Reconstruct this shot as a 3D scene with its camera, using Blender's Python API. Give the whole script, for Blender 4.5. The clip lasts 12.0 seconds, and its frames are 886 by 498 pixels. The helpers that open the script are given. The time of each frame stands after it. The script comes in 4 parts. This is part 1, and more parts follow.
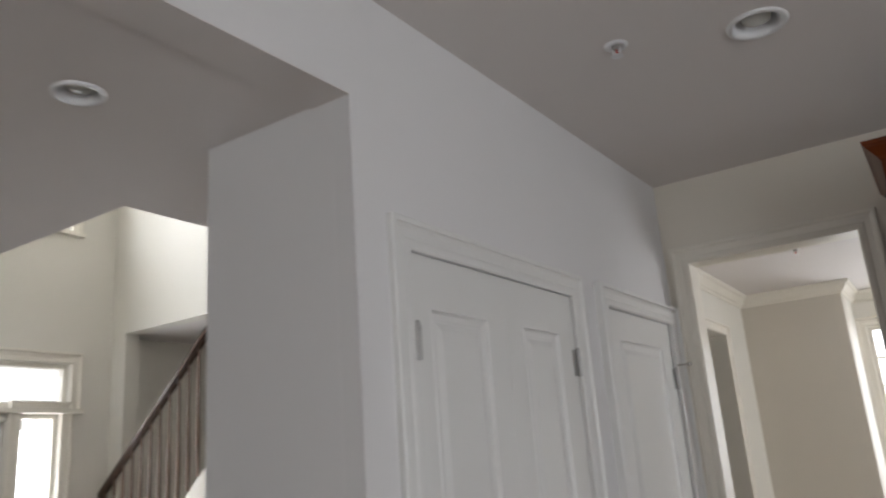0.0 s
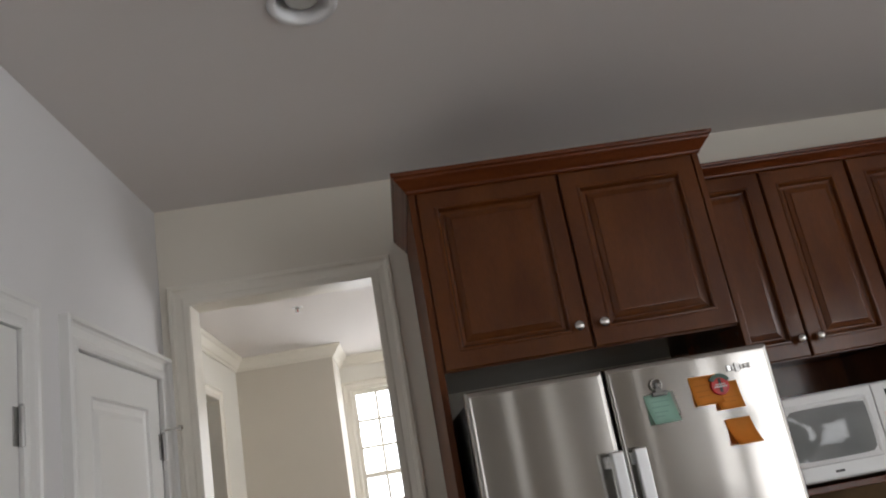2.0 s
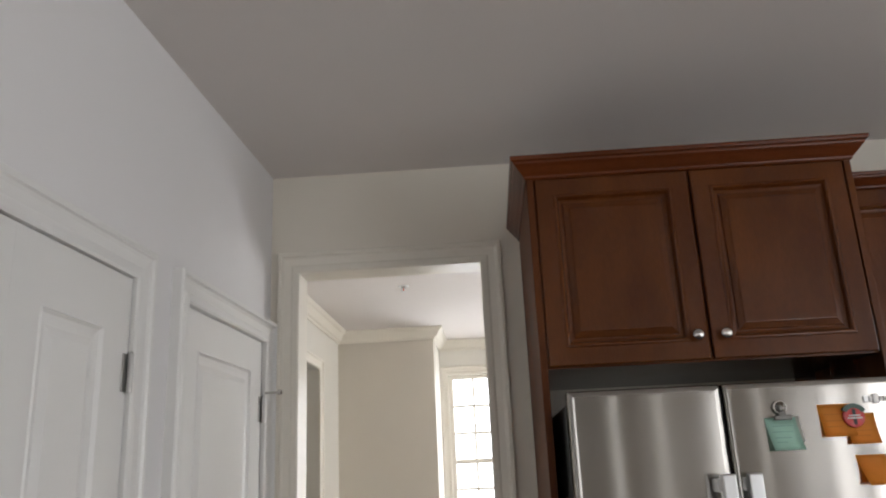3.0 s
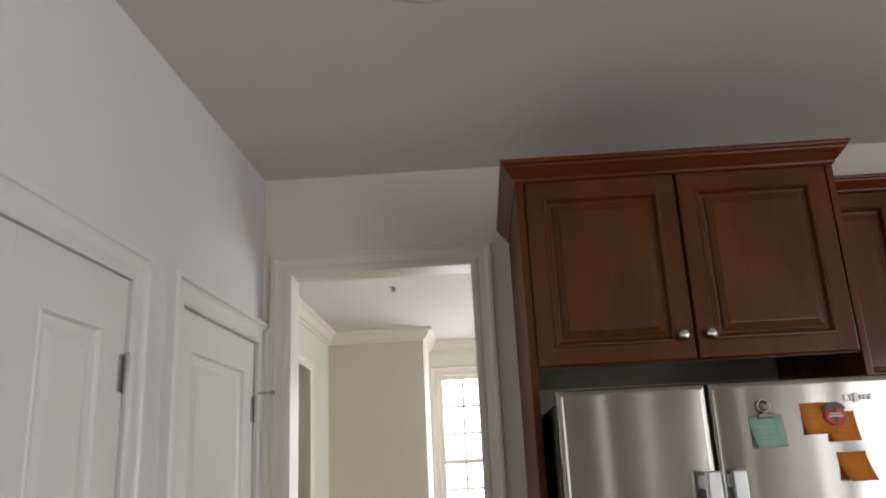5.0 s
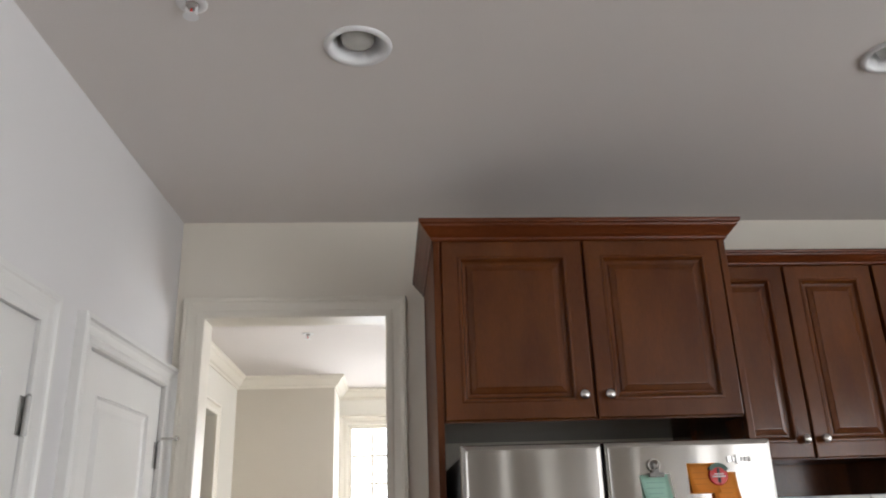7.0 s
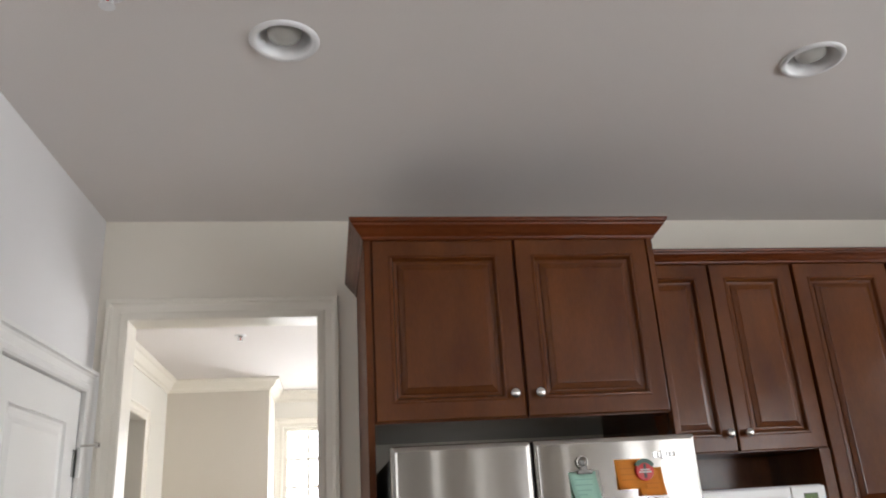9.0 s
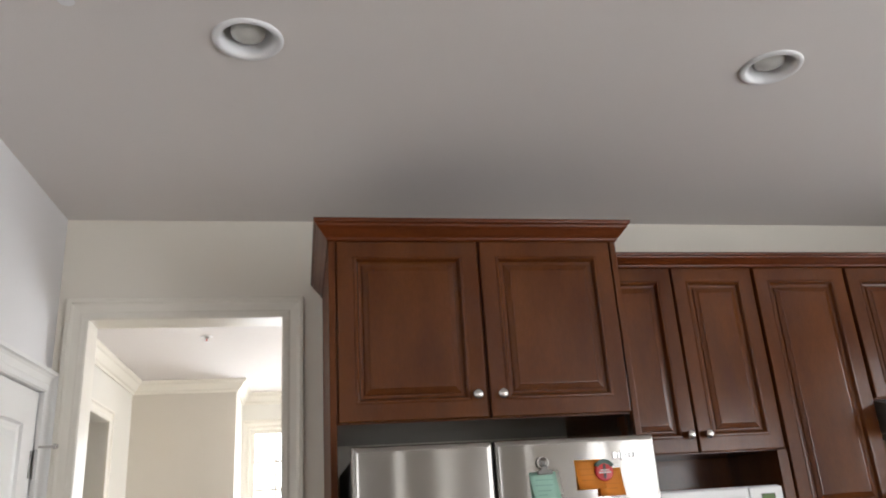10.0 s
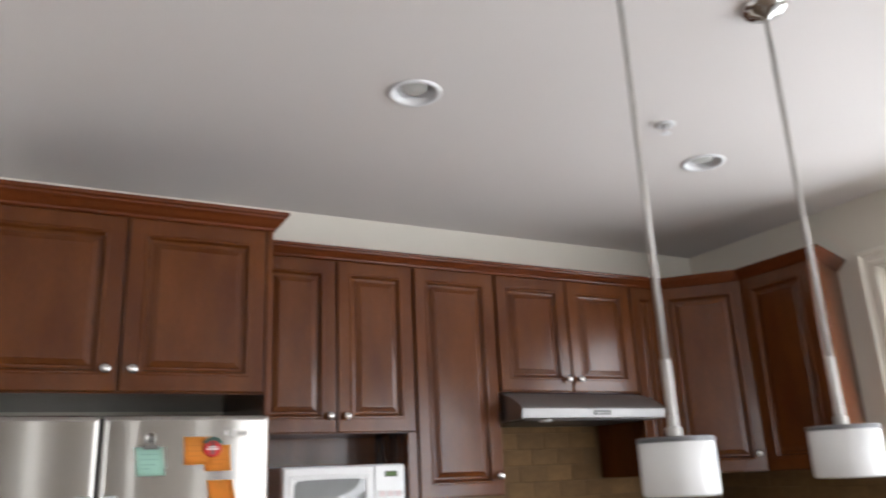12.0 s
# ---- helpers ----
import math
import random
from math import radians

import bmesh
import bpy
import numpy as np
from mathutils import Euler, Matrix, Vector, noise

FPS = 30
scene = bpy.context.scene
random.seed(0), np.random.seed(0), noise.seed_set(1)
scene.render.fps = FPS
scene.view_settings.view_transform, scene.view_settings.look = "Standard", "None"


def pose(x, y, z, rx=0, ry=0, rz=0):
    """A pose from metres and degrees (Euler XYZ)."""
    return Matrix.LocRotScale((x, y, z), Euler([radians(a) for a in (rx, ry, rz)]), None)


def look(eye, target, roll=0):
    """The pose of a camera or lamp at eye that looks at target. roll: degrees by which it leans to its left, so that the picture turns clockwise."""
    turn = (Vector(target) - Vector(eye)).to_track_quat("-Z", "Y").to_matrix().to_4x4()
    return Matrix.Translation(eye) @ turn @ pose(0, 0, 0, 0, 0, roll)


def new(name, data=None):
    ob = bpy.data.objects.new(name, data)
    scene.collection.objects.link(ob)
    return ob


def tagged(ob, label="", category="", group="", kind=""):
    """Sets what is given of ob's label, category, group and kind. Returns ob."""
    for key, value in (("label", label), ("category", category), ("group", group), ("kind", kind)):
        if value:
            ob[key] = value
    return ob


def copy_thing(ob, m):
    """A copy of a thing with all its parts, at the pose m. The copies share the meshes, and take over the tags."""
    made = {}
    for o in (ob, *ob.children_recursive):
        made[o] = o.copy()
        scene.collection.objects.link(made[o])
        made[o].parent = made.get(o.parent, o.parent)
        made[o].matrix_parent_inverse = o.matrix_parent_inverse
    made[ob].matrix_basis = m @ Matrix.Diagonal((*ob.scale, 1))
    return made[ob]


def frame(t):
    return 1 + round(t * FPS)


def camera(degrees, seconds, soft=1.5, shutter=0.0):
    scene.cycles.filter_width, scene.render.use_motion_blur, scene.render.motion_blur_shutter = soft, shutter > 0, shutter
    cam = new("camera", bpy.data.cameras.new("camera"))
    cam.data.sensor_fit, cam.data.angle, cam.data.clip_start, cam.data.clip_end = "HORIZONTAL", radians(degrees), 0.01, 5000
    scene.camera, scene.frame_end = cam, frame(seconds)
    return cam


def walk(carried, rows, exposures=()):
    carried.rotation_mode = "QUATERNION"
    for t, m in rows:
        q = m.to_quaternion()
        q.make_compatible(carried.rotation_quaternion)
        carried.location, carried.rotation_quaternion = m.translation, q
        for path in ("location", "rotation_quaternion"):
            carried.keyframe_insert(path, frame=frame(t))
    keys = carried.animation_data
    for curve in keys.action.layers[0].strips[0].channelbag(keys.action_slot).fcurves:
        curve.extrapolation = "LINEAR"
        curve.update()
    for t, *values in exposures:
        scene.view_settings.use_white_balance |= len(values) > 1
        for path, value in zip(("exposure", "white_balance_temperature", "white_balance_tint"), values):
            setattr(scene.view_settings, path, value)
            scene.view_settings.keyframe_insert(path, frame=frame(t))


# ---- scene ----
cam = camera(60.0, 12.0, 1.9, 0.35)
PATH = [
    (0, (1.001, -3.419, 1.574), (-0.041, -1.797, 2.108), -4.3),
    (0.3, (0.948, -3.215, 1.571), (0.003, -1.554, 2.162), -4.9),
    (0.5, (0.966, -3.117, 1.595), (0.029, -1.488, 2.279), -4.4),
    (0.7, (0.959, -3.023, 1.589), (0.08, -1.363, 2.275), -4.4),
    (0.8, (0.945, -2.987, 1.595), (0.116, -1.283, 2.233), -4.2),
    (1, (0.905, -2.916, 1.598), (0.137, -1.16, 2.17), -5.3),
    (1.2, (0.869, -2.884, 1.605), (0.242, -1.068, 2.161), -5.6),
    (1.3, (0.887, -2.897, 1.595), (0.374, -1.053, 2.174), -7.3),
    (1.5, (0.871, -2.862, 1.606), (0.647, -0.96, 2.184), -9.2),
    (1.7, (0.83, -2.867, 1.596), (0.846, -0.957, 2.19), -10.1),
    (2, (0.805, -2.847, 1.595), (0.99, -0.934, 2.15), -10.2),
    (2.2, (0.805, -2.849, 1.601), (0.934, -0.928, 2.143), -8.8),
    (2.5, (0.814, -2.813, 1.603), (0.841, -0.892, 2.16), -6.1),
    (3, (0.796, -2.766, 1.607), (0.697, -0.848, 2.166), -2.6),
    (3.2, (0.793, -2.77, 1.605), (0.675, -0.852, 2.155), -2.6),
    (4.8, (0.791, -2.8, 1.6), (0.723, -0.882, 2.142), -2.8),
    (5, (0.791, -2.802, 1.6), (0.721, -0.884, 2.16), -2.8),
    (5.5, (0.799, -2.831, 1.601), (0.758, -0.924, 2.203), -2.0),
    (6, (0.794, -2.851, 1.603), (0.853, -0.95, 2.223), -1.1),
    (6.5, (0.794, -2.872, 1.603), (0.912, -0.987, 2.262), -0.9),
    (7, (0.8, -2.876, 1.602), (0.944, -0.996, 2.27), -1.9),
    (7.2, (0.784, -2.861, 1.597), (0.961, -0.986, 2.269), -2.7),
    (9, (0.83, -2.861, 1.603), (1.128, -0.998, 2.265), -3.5),
    (9.5, (0.844, -2.861, 1.598), (1.171, -1.003, 2.261), -3.3),
    (10, (0.856, -2.869, 1.595), (1.222, -1.019, 2.26), -3.7),
    (10.5, (0.865, -2.873, 1.598), (1.264, -1.029, 2.262), -4.1),
    (11, (0.894, -2.898, 1.586), (1.436, -1.091, 2.25), -3.8),
    (11.3, (0.984, -2.938, 1.582), (1.67, -1.17, 2.217), -3.4),
    (11.5, (1.026, -3.009, 1.596), (1.784, -1.258, 2.197), -3.8),
    (11.8, (1.127, -3.068, 1.6), (1.947, -1.34, 2.184), -2.1),
    (12, (1.202, -3.141, 1.587), (2.104, -1.448, 2.154), -2.6),
]
EXPOSURES = [   # seconds, stops, white balance
    (0.0, 2.15, 6390, 10), (0.5, 2.17, 6420, 10), (1.0, 2.07, 6440, 10), (2.0, 2.25, 6480, 10), (2.5, 2.60, 6500, 10), (3.0, 2.50, 6500, 10), (5.0, 2.43, 6500, 10),
    (7.0, 2.85, 6450, 10), (9.5, 3.07, 6430, 10), (11.0, 3.27, 6370, 10), (12.0, 3.45, 6270, 10)]
walk(cam, [(t, look(eye, target, roll)) for t, eye, target, roll in PATH], EXPOSURES)

# ---- plan, metres: x along the cabinet wall, y into the next room, z up ----
CEIL, SOFFIT = 2.74, 2.438
XR = 4.50          # wall with the kitchen window
YB = -6.6          # wall behind
YE = -2.130        # end of the closet wall
XF = -4.2          # front wall of the entrance hall
YFAR, YWIN = 3.38, 4.08

# ---- world and daylight ----
world = bpy.data.worlds.new("world")
scene.world = world
world.use_nodes = True
wn = world.node_tree.nodes
sky = wn.new("ShaderNodeTexSky")
sky.sky_type, sky.sun_disc = "NISHITA", False
sky.sun_elevation, sky.sun_rotation = radians(54), radians(41)
world.node_tree.links.new(sky.outputs[0], wn["Background"].inputs[0])
wn["Background"].inputs[1].default_value = 0.05


def daylight(name, m, sx, sy, watts, colour=(0.95, 0.965, 1.0)):
    """An area lamp in a window opening, shining along its own -z."""
    lamp = bpy.data.lights.new(name, "AREA")
    lamp.shape, lamp.size, lamp.size_y, lamp.energy, lamp.color = "RECTANGLE", sx, sy, watts, colour
    ob = new(name, lamp)
    ob.matrix_world = m
    return ob


sun = bpy.data.lights.new("sun", "SUN")
sun.energy, sun.angle, sun.color = 5.0, radians(0.6), (1.0, 0.95, 0.88)
sun_ob = new("sun", sun)
sun_ob.matrix_world = look((0, 0, 20), (-9.5, -11, 0))

daylight("daylight_kitchen_window", look((XR + 0.10, -1.76, 1.72), (0, -2.6, 0.9)), 1.2, 1.3, 3.2)
daylight("daylight_patio_door", look((XR + 0.10, -4.60, 1.2), (0, -3.2, 1.5)), 2.1, 2.1, 9.5)
daylight("daylight_back_window", look((4.075, YB - 0.10, 1.6), (3.0, 0, 1.5)), 0.42, 1.55, 1.6)
daylight("daylight_back_panel", look((1.48, YB - 0.10, 1.46), (1.48, 0, 1.5)), 0.20, 2.25, 0.15)
daylight("daylight_back_strip", look((2.71, YB - 0.10, 1.46), (2.71, 0, 1.5)), 0.14, 2.25, 0.20)
# added fill lamp, no window known here; brightens surfaces facing the back
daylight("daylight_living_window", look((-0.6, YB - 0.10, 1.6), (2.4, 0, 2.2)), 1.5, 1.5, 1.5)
daylight("daylight_far_window", look((0.86, YWIN + 0.10, 1.7), (0.86, 0, 1.5)), 0.78, 1.45, 4.2)
daylight("daylight_far_side_window", look((3.40, 2.2, 1.6), (0, 2.2, 1.6)), 1.6, 1.5, 7.0)
daylight("daylight_entrance", look((XF - 0.12, -1.0, 4.1), (0, -1.0, 3.6)), 1.2, 1.2, 11.5)
daylight("daylight_sidelight", look((XF - 0.12, -0.5, 1.2), (-2.2, 0.5, 1.5)), 0.2, 1.6, 4.5)
daylight("daylight_transom", look((XF - 0.12, -1.1, 2.28), (-2.6, 0.5, 1.6)), 1.5, 0.3, 1.5)


# ---- materials ----
def material(name, colour, rough=0.5, metal=0.0, vary=0.06, scale=6.0, grain=0.0, gscale=120.0, bump=0.0, bscale=80.0, stretch=(1, 1, 1), second=None, coat=0.0, random_value=0.0, spec=0.5, depth=0.004):
    m = bpy.data.materials.new(name)
    m.use_nodes = True
    nt = m.node_tree
    n, li = nt.nodes, nt.links
    bs = n["Principled BSDF"]
    bs.inputs["Roughness"].default_value = rough
    bs.inputs["Metallic"].default_value = metal
    bs.inputs["Specular IOR Level"].default_value = spec
    bs.inputs["Coat Weight"].default_value = coat
    bs.inputs["Coat Roughness"].default_value = 0.25
    co = n.new("ShaderNodeTexCoord")
    mp = n.new("ShaderNodeMapping")
    mp.inputs["Scale"].default_value = stretch
    li.new(co.outputs["Object"], mp.inputs["Vector"])
    big = n.new("ShaderNodeTexNoise")
    big.inputs["Scale"].default_value, big.inputs["Detail"].default_value = scale, 4
    li.new(mp.outputs[0], big.inputs["Vector"])
    fine = n.new("ShaderNodeTexNoise")
    fine.inputs["Scale"].default_value, fine.inputs["Detail"].default_value = gscale, 3
    li.new(mp.outputs[0], fine.inputs["Vector"])
    ramp = n.new("ShaderNodeValToRGB")
    other = second or tuple(c * (1 - 2.5 * vary) for c in colour)
    ramp.color_ramp.interpolation = "EASE"
    ramp.color_ramp.elements[0].position, ramp.color_ramp.elements[1].position = 0.2, 0.8
    ramp.color_ramp.elements[0].color = (*other, 1)
    ramp.color_ramp.elements[1].color = (*colour, 1)
    li.new(big.outputs["Fac"], ramp.inputs[0])
    out = ramp.outputs[0]
    if grain:
        mul = n.new("ShaderNodeMix")
        mul.data_type, mul.blend_type = "RGBA", "MULTIPLY"
        mul.inputs[0].default_value = grain
        li.new(out, mul.inputs[6])
        li.new(fine.outputs["Fac"], mul.inputs[7])
        out = mul.outputs[2]
    if random_value:
        info = n.new("ShaderNodeObjectInfo")
        rng = n.new("ShaderNodeMapRange")
        rng.inputs["To Min"].default_value, rng.inputs["To Max"].default_value = 1 - random_value, 1 + random_value
        li.new(info.outputs["Random"], rng.inputs["Value"])
        hsv = n.new("ShaderNodeHueSaturation")
        li.new(rng.outputs[0], hsv.inputs["Value"])
        li.new(out, hsv.inputs["Color"])
        out = hsv.outputs[0]
    li.new(out, bs.inputs["Base Color"])
    rr = n.new("ShaderNodeMapRange")
    rr.inputs["To Min"].default_value, rr.inputs["To Max"].default_value = rough * 0.92, min(1, rough * 1.08)
    li.new(big.outputs["Fac"], rr.inputs["Value"])
    li.new(rr.outputs[0], bs.inputs["Roughness"])
    if bump:
        bn = n.new("ShaderNodeTexNoise")
        bn.inputs["Scale"].default_value, bn.inputs["Detail"].default_value = bscale, 1.2 if metal else 4
        li.new(mp.outputs[0], bn.inputs["Vector"])
        bp = n.new("ShaderNodeBump")
        bp.inputs["Strength"].default_value, bp.inputs["Distance"].default_value = bump, depth
        li.new(bn.outputs["Fac"], bp.inputs["Height"])
        li.new(bp.outputs[0], bs.inputs["Normal"])
    return m


def glow(name, colour, strength):
    m = bpy.data.materials.new(name)
    m.use_nodes = True
    bs = m.node_tree.nodes["Principled BSDF"]
    bs.inputs["Base Color"].default_value = (0, 0, 0, 1)
    bs.inputs["Emission Color"].default_value = (*colour, 1)
    bs.inputs["Emission Strength"].default_value = strength
    return m


WALL = material("wall_paint", (0.75, 0.74, 0.74), 0.55, vary=0.012, scale=1.5, bump=0.06, bscale=260)
INLET = material("grey_brass_inlet", (0.32, 0.31, 0.29), 0.4, vary=0.05, scale=20)
# wall paint tinted warm: the difference in light is put into its colour
WARM = material("warm_lit_wall_paint", (0.75, 0.705, 0.62), 0.55, vary=0.012, scale=1.5, bump=0.06, bscale=260)
CREAM = material("cream_wall_paint", (0.74, 0.715, 0.65), 0.6, vary=0.012, scale=1.5, bump=0.06, bscale=260)
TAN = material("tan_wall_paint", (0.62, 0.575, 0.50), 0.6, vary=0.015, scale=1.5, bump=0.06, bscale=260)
# tone of the unseen back wall, set for its bounce and reflections
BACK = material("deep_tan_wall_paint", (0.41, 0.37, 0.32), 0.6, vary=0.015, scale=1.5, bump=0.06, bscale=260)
CEILING = material("ceiling_paint", (0.742, 0.703, 0.68), 0.8, vary=0.012, scale=1.2, bump=0.10, bscale=180)
TRIM = material("trim_paint", (0.78, 0.74, 0.655), 0.35, vary=0.01, scale=3, bump=0.03, bscale=60)
DOORP = material("door_paint", (0.77, 0.765, 0.745), 0.32, vary=0.01, scale=3, bump=0.03, bscale=60)
WOOD = material("stained_maple", (0.138, 0.0415, 0.0090), 0.20, vary=0.10, scale=2.6, random_value=0.07, grain=0.30, gscale=60, bump=0.015, bscale=60, stretch=(2.5, 2.5, 0.8), second=(0.078, 0.0195, 0.0047), coat=0.0, spec=0.36)
WOODH = material("stained_maple_moulding", (0.145, 0.034, 0.0085), 0.25, vary=0.10, scale=3.4, grain=0.30, gscale=60, bump=0.015, bscale=60, stretch=(0.8, 0.8, 2.5), second=(0.094, 0.0225, 0.0056), coat=0.0, spec=0.26)
WOODV = material("stained_maple_veneer", (0.138, 0.0415, 0.0090), 0.50, vary=0.10, scale=2.6, grain=0.30, gscale=60, bump=0.015, bscale=60, stretch=(2.5, 2.5, 0.8), second=(0.078, 0.0195, 0.0047), spec=0.15)
STEEL = material("brushed_steel", (0.41, 0.39, 0.365), 0.15, 1.0, vary=0.05, scale=2, grain=0.06, gscale=60, bump=0.9, bscale=1.5, stretch=(3, 3, 0.05), depth=0.007)
HOODST = material("hood_steel", (0.38, 0.375, 0.37), 0.5, 1.0, vary=0.05, scale=3, grain=0.12, gscale=60, stretch=(0.2, 3, 3))
CHROME = material("polished_chrome", (0.72, 0.72, 0.72), 0.12, 1.0, vary=0.02, scale=4)
NICKEL = material("satin_nickel", (0.62, 0.60, 0.57), 0.25, 1.0, vary=0.03, scale=20)
HINGE = material("worn_hinge_steel", (0.50, 0.495, 0.485), 0.28, 1.0, vary=0.05, scale=30)
HANDLE = material("handle_aluminium", (0.72, 0.73, 0.74), 0.35, 1.0, vary=0.02, scale=6)
DARK = material("dark_plastic", (0.025, 0.024, 0.023), 0.45, vary=0.1, scale=12)
FSIDE = material("fridge_side_paint", (0.09, 0.09, 0.092), 0.45, vary=0.05, scale=8, bump=0.05, bscale=300)
WHITEP = material("white_plastic", (0.74, 0.74, 0.73), 0.25, vary=0.015, scale=5)
MWGLASS = material("microwave_window", (0.23, 0.24, 0.24), 0.07, vary=0.06, scale=9, spec=0.7)
LCD = glow("green_display", (0.35, 0.62, 0.12), 0.035)
LAMPWHITE = material("lamp_trim_enamel", (0.80, 0.80, 0.81), 0.3, vary=0.01, scale=10)
CLIPM = material("dull_clip_steel", (0.20, 0.195, 0.185), 0.4, 1.0, vary=0.08, scale=40)
BULB = material("frosted_bulb", (0.62, 0.63, 0.60), 0.25, vary=0.03, scale=30)
SHADE = material("opal_glass_shade", (0.80, 0.80, 0.79), 0.18, vary=0.015, scale=5)
RIM = material("grey_shade_plate", (0.16, 0.16, 0.165), 0.45, 0.6, vary=0.05, scale=12)
ROD = material("rod_metal", (0.46, 0.435, 0.405), 0.35, 0.35, vary=0.03, scale=20)
GREENP = material("green_paper", (0.60, 0.90, 0.77), 0.75, vary=0.04, scale=20, bump=0.08, bscale=200)
ORANGEP = material("orange_paper", (1.0, 0.38, 0.045), 0.6, vary=0.04, scale=20, bump=0.08, bscale=200)
PAPERW = material("off_white_paper", (0.80, 0.84, 0.76), 0.7, vary=0.03, scale=20, bump=0.06, bscale=200)
INKG = material("faint_ink_on_green", (0.40, 0.70, 0.60), 0.75, vary=0.05, scale=60)
INKO = material("faint_ink_on_orange", (0.88, 0.32, 0.04), 0.7, vary=0.05, scale=60)
REDM = material("red_enamel", (0.60, 0.022, 0.022), 0.25, vary=0.08, scale=60)
GREENM = material("green_enamel", (0.03, 0.08, 0.055), 0.3, vary=0.08, scale=60)
PALE = material("pale_print", (0.74, 0.62, 0.61), 0.4, vary=0.03, scale=60)
TILE = material("tumbled_stone_tile", (0.200, 0.115, 0.045), 0.75, vary=0.14, scale=14, grain=0.3, gscale=90, bump=0.35, bscale=60, random_value=0.14, second=(0.125, 0.070, 0.026), spec=0.25)
GROUT = material("grout", (0.122, 0.070, 0.027), 0.9, vary=0.08, scale=40, bump=0.2, bscale=200)
# kept pale so the added worktop throws sunlight upwards
STONE = material("pale_bounce_stone", (0.74, 0.72, 0.68), 0.3, vary=0.08, scale=30, grain=0.2, gscale=140)
FLOORW = material("oak_floor", (0.21, 0.145, 0.09), 0.35, vary=0.12, scale=2, grain=0.3, gscale=18, stretch=(0.6, 6, 1), second=(0.14, 0.092, 0.055))
RAILW = material("dark_rail_wood", (0.075, 0.040, 0.024), 0.35, vary=0.12, scale=6, grain=0.3, gscale=30)
BALW = material("baluster_wood", (0.20, 0.13, 0.095), 0.4, vary=0.1, scale=6)
LAWN = material("grass", (0.10, 0.13, 0.05), 0.9, vary=0.15, scale=1.0, grain=0.4, gscale=30)
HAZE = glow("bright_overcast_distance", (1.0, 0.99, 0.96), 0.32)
GLASS = bpy.data.materials.new("window_glass")
GLASS.use_nodes = True
gb = GLASS.node_tree.nodes["Principled BSDF"]
gb.inputs["Transmission Weight"].default_value = 1.0
gb.inputs["Roughness"].default_value = 0.0
gb.inputs["IOR"].default_value = 1.05


# ---- mesh helpers ----
def place(ob):
    """World position of a thing or part that is only moved, never turned, while it is built."""
    v = Vector((0, 0, 0))
    while ob is not None:
        v += ob.location
        ob = ob.parent
    return v


def part(name, bm, mat, parent=None, label="", smooth=False):
    """Links a bmesh, given in world metres, as one mesh object under its parent."""
    bmesh.ops.recalc_face_normals(bm, faces=bm.faces)
    if parent is not None:
        bmesh.ops.translate(bm, vec=-place(parent), verts=bm.verts)
    me = bpy.data.meshes.new(name)
    bm.to_mesh(me)
    bm.free()
    if smooth:
        me.polygons.foreach_set("use_smooth", [True] * len(me.polygons))
    me.materials.append(mat)
    ob = new(name, me)
    ob.parent = parent
    if label:
        tagged(ob, label)
    return ob


def thing(name, base, label, category, group="", kind=""):
    e = new(name)
    e.empty_display_size = 0.1
    e.location = base
    return tagged(e, label, category, group, kind)


def box(bm, x0, x1, y0, y1, z0, z1, bevel=0.0, seg=2):
    vs = [bm.verts.new(c) for c in ((x0, y0, z0), (x1, y0, z0), (x1, y1, z0), (x0, y1, z0), (x0, y0, z1), (x1, y0, z1), (x1, y1, z1), (x0, y1, z1))]
    fs = [bm.faces.new([vs[i] for i in f]) for f in ((0, 3, 2, 1), (4, 5, 6, 7), (0, 1, 5, 4), (1, 2, 6, 5), (2, 3, 7, 6), (3, 0, 4, 7))]
    if bevel:
        es = list({e for f in fs for e in f.edges})
        bmesh.ops.bevel(bm, geom=es, offset=bevel, segments=seg, affect="EDGES", profile=0.5)
    return bm


def boxed(*args, **kw):
    return box(bmesh.new(), *args, **kw)


def lathe(profile, centre, seg=32, axis="z", bm=None, cap=True):
    """A turned shape: profile rows of (radius, along the axis)."""
    bm = bm or bmesh.new()
    rings = []
    for r, a in profile:
        ring = []
        for i in range(seg):
            c, s = math.cos(2 * math.pi * i / seg) * max(r, 1e-5), math.sin(2 * math.pi * i / seg) * max(r, 1e-5)
            v = {"z": (c, s, a), "y": (c, a, s), "x": (a, c, s)}[axis]
            ring.append(bm.verts.new(Vector(centre) + Vector(v)))
        rings.append(ring)
    for a, b in zip(rings, rings[1:]):
        for i in range(seg):
            bm.faces.new((a[i], a[(i + 1) % seg], b[(i + 1) % seg], b[i]))
    for ring, r in ((rings[0], profile[0][0]), (rings[-1], profile[-1][0])):
        if cap and r > 1e-4:
            bm.faces.new(ring)
    bmesh.ops.remove_doubles(bm, verts=bm.verts, dist=1e-6)
    return bm


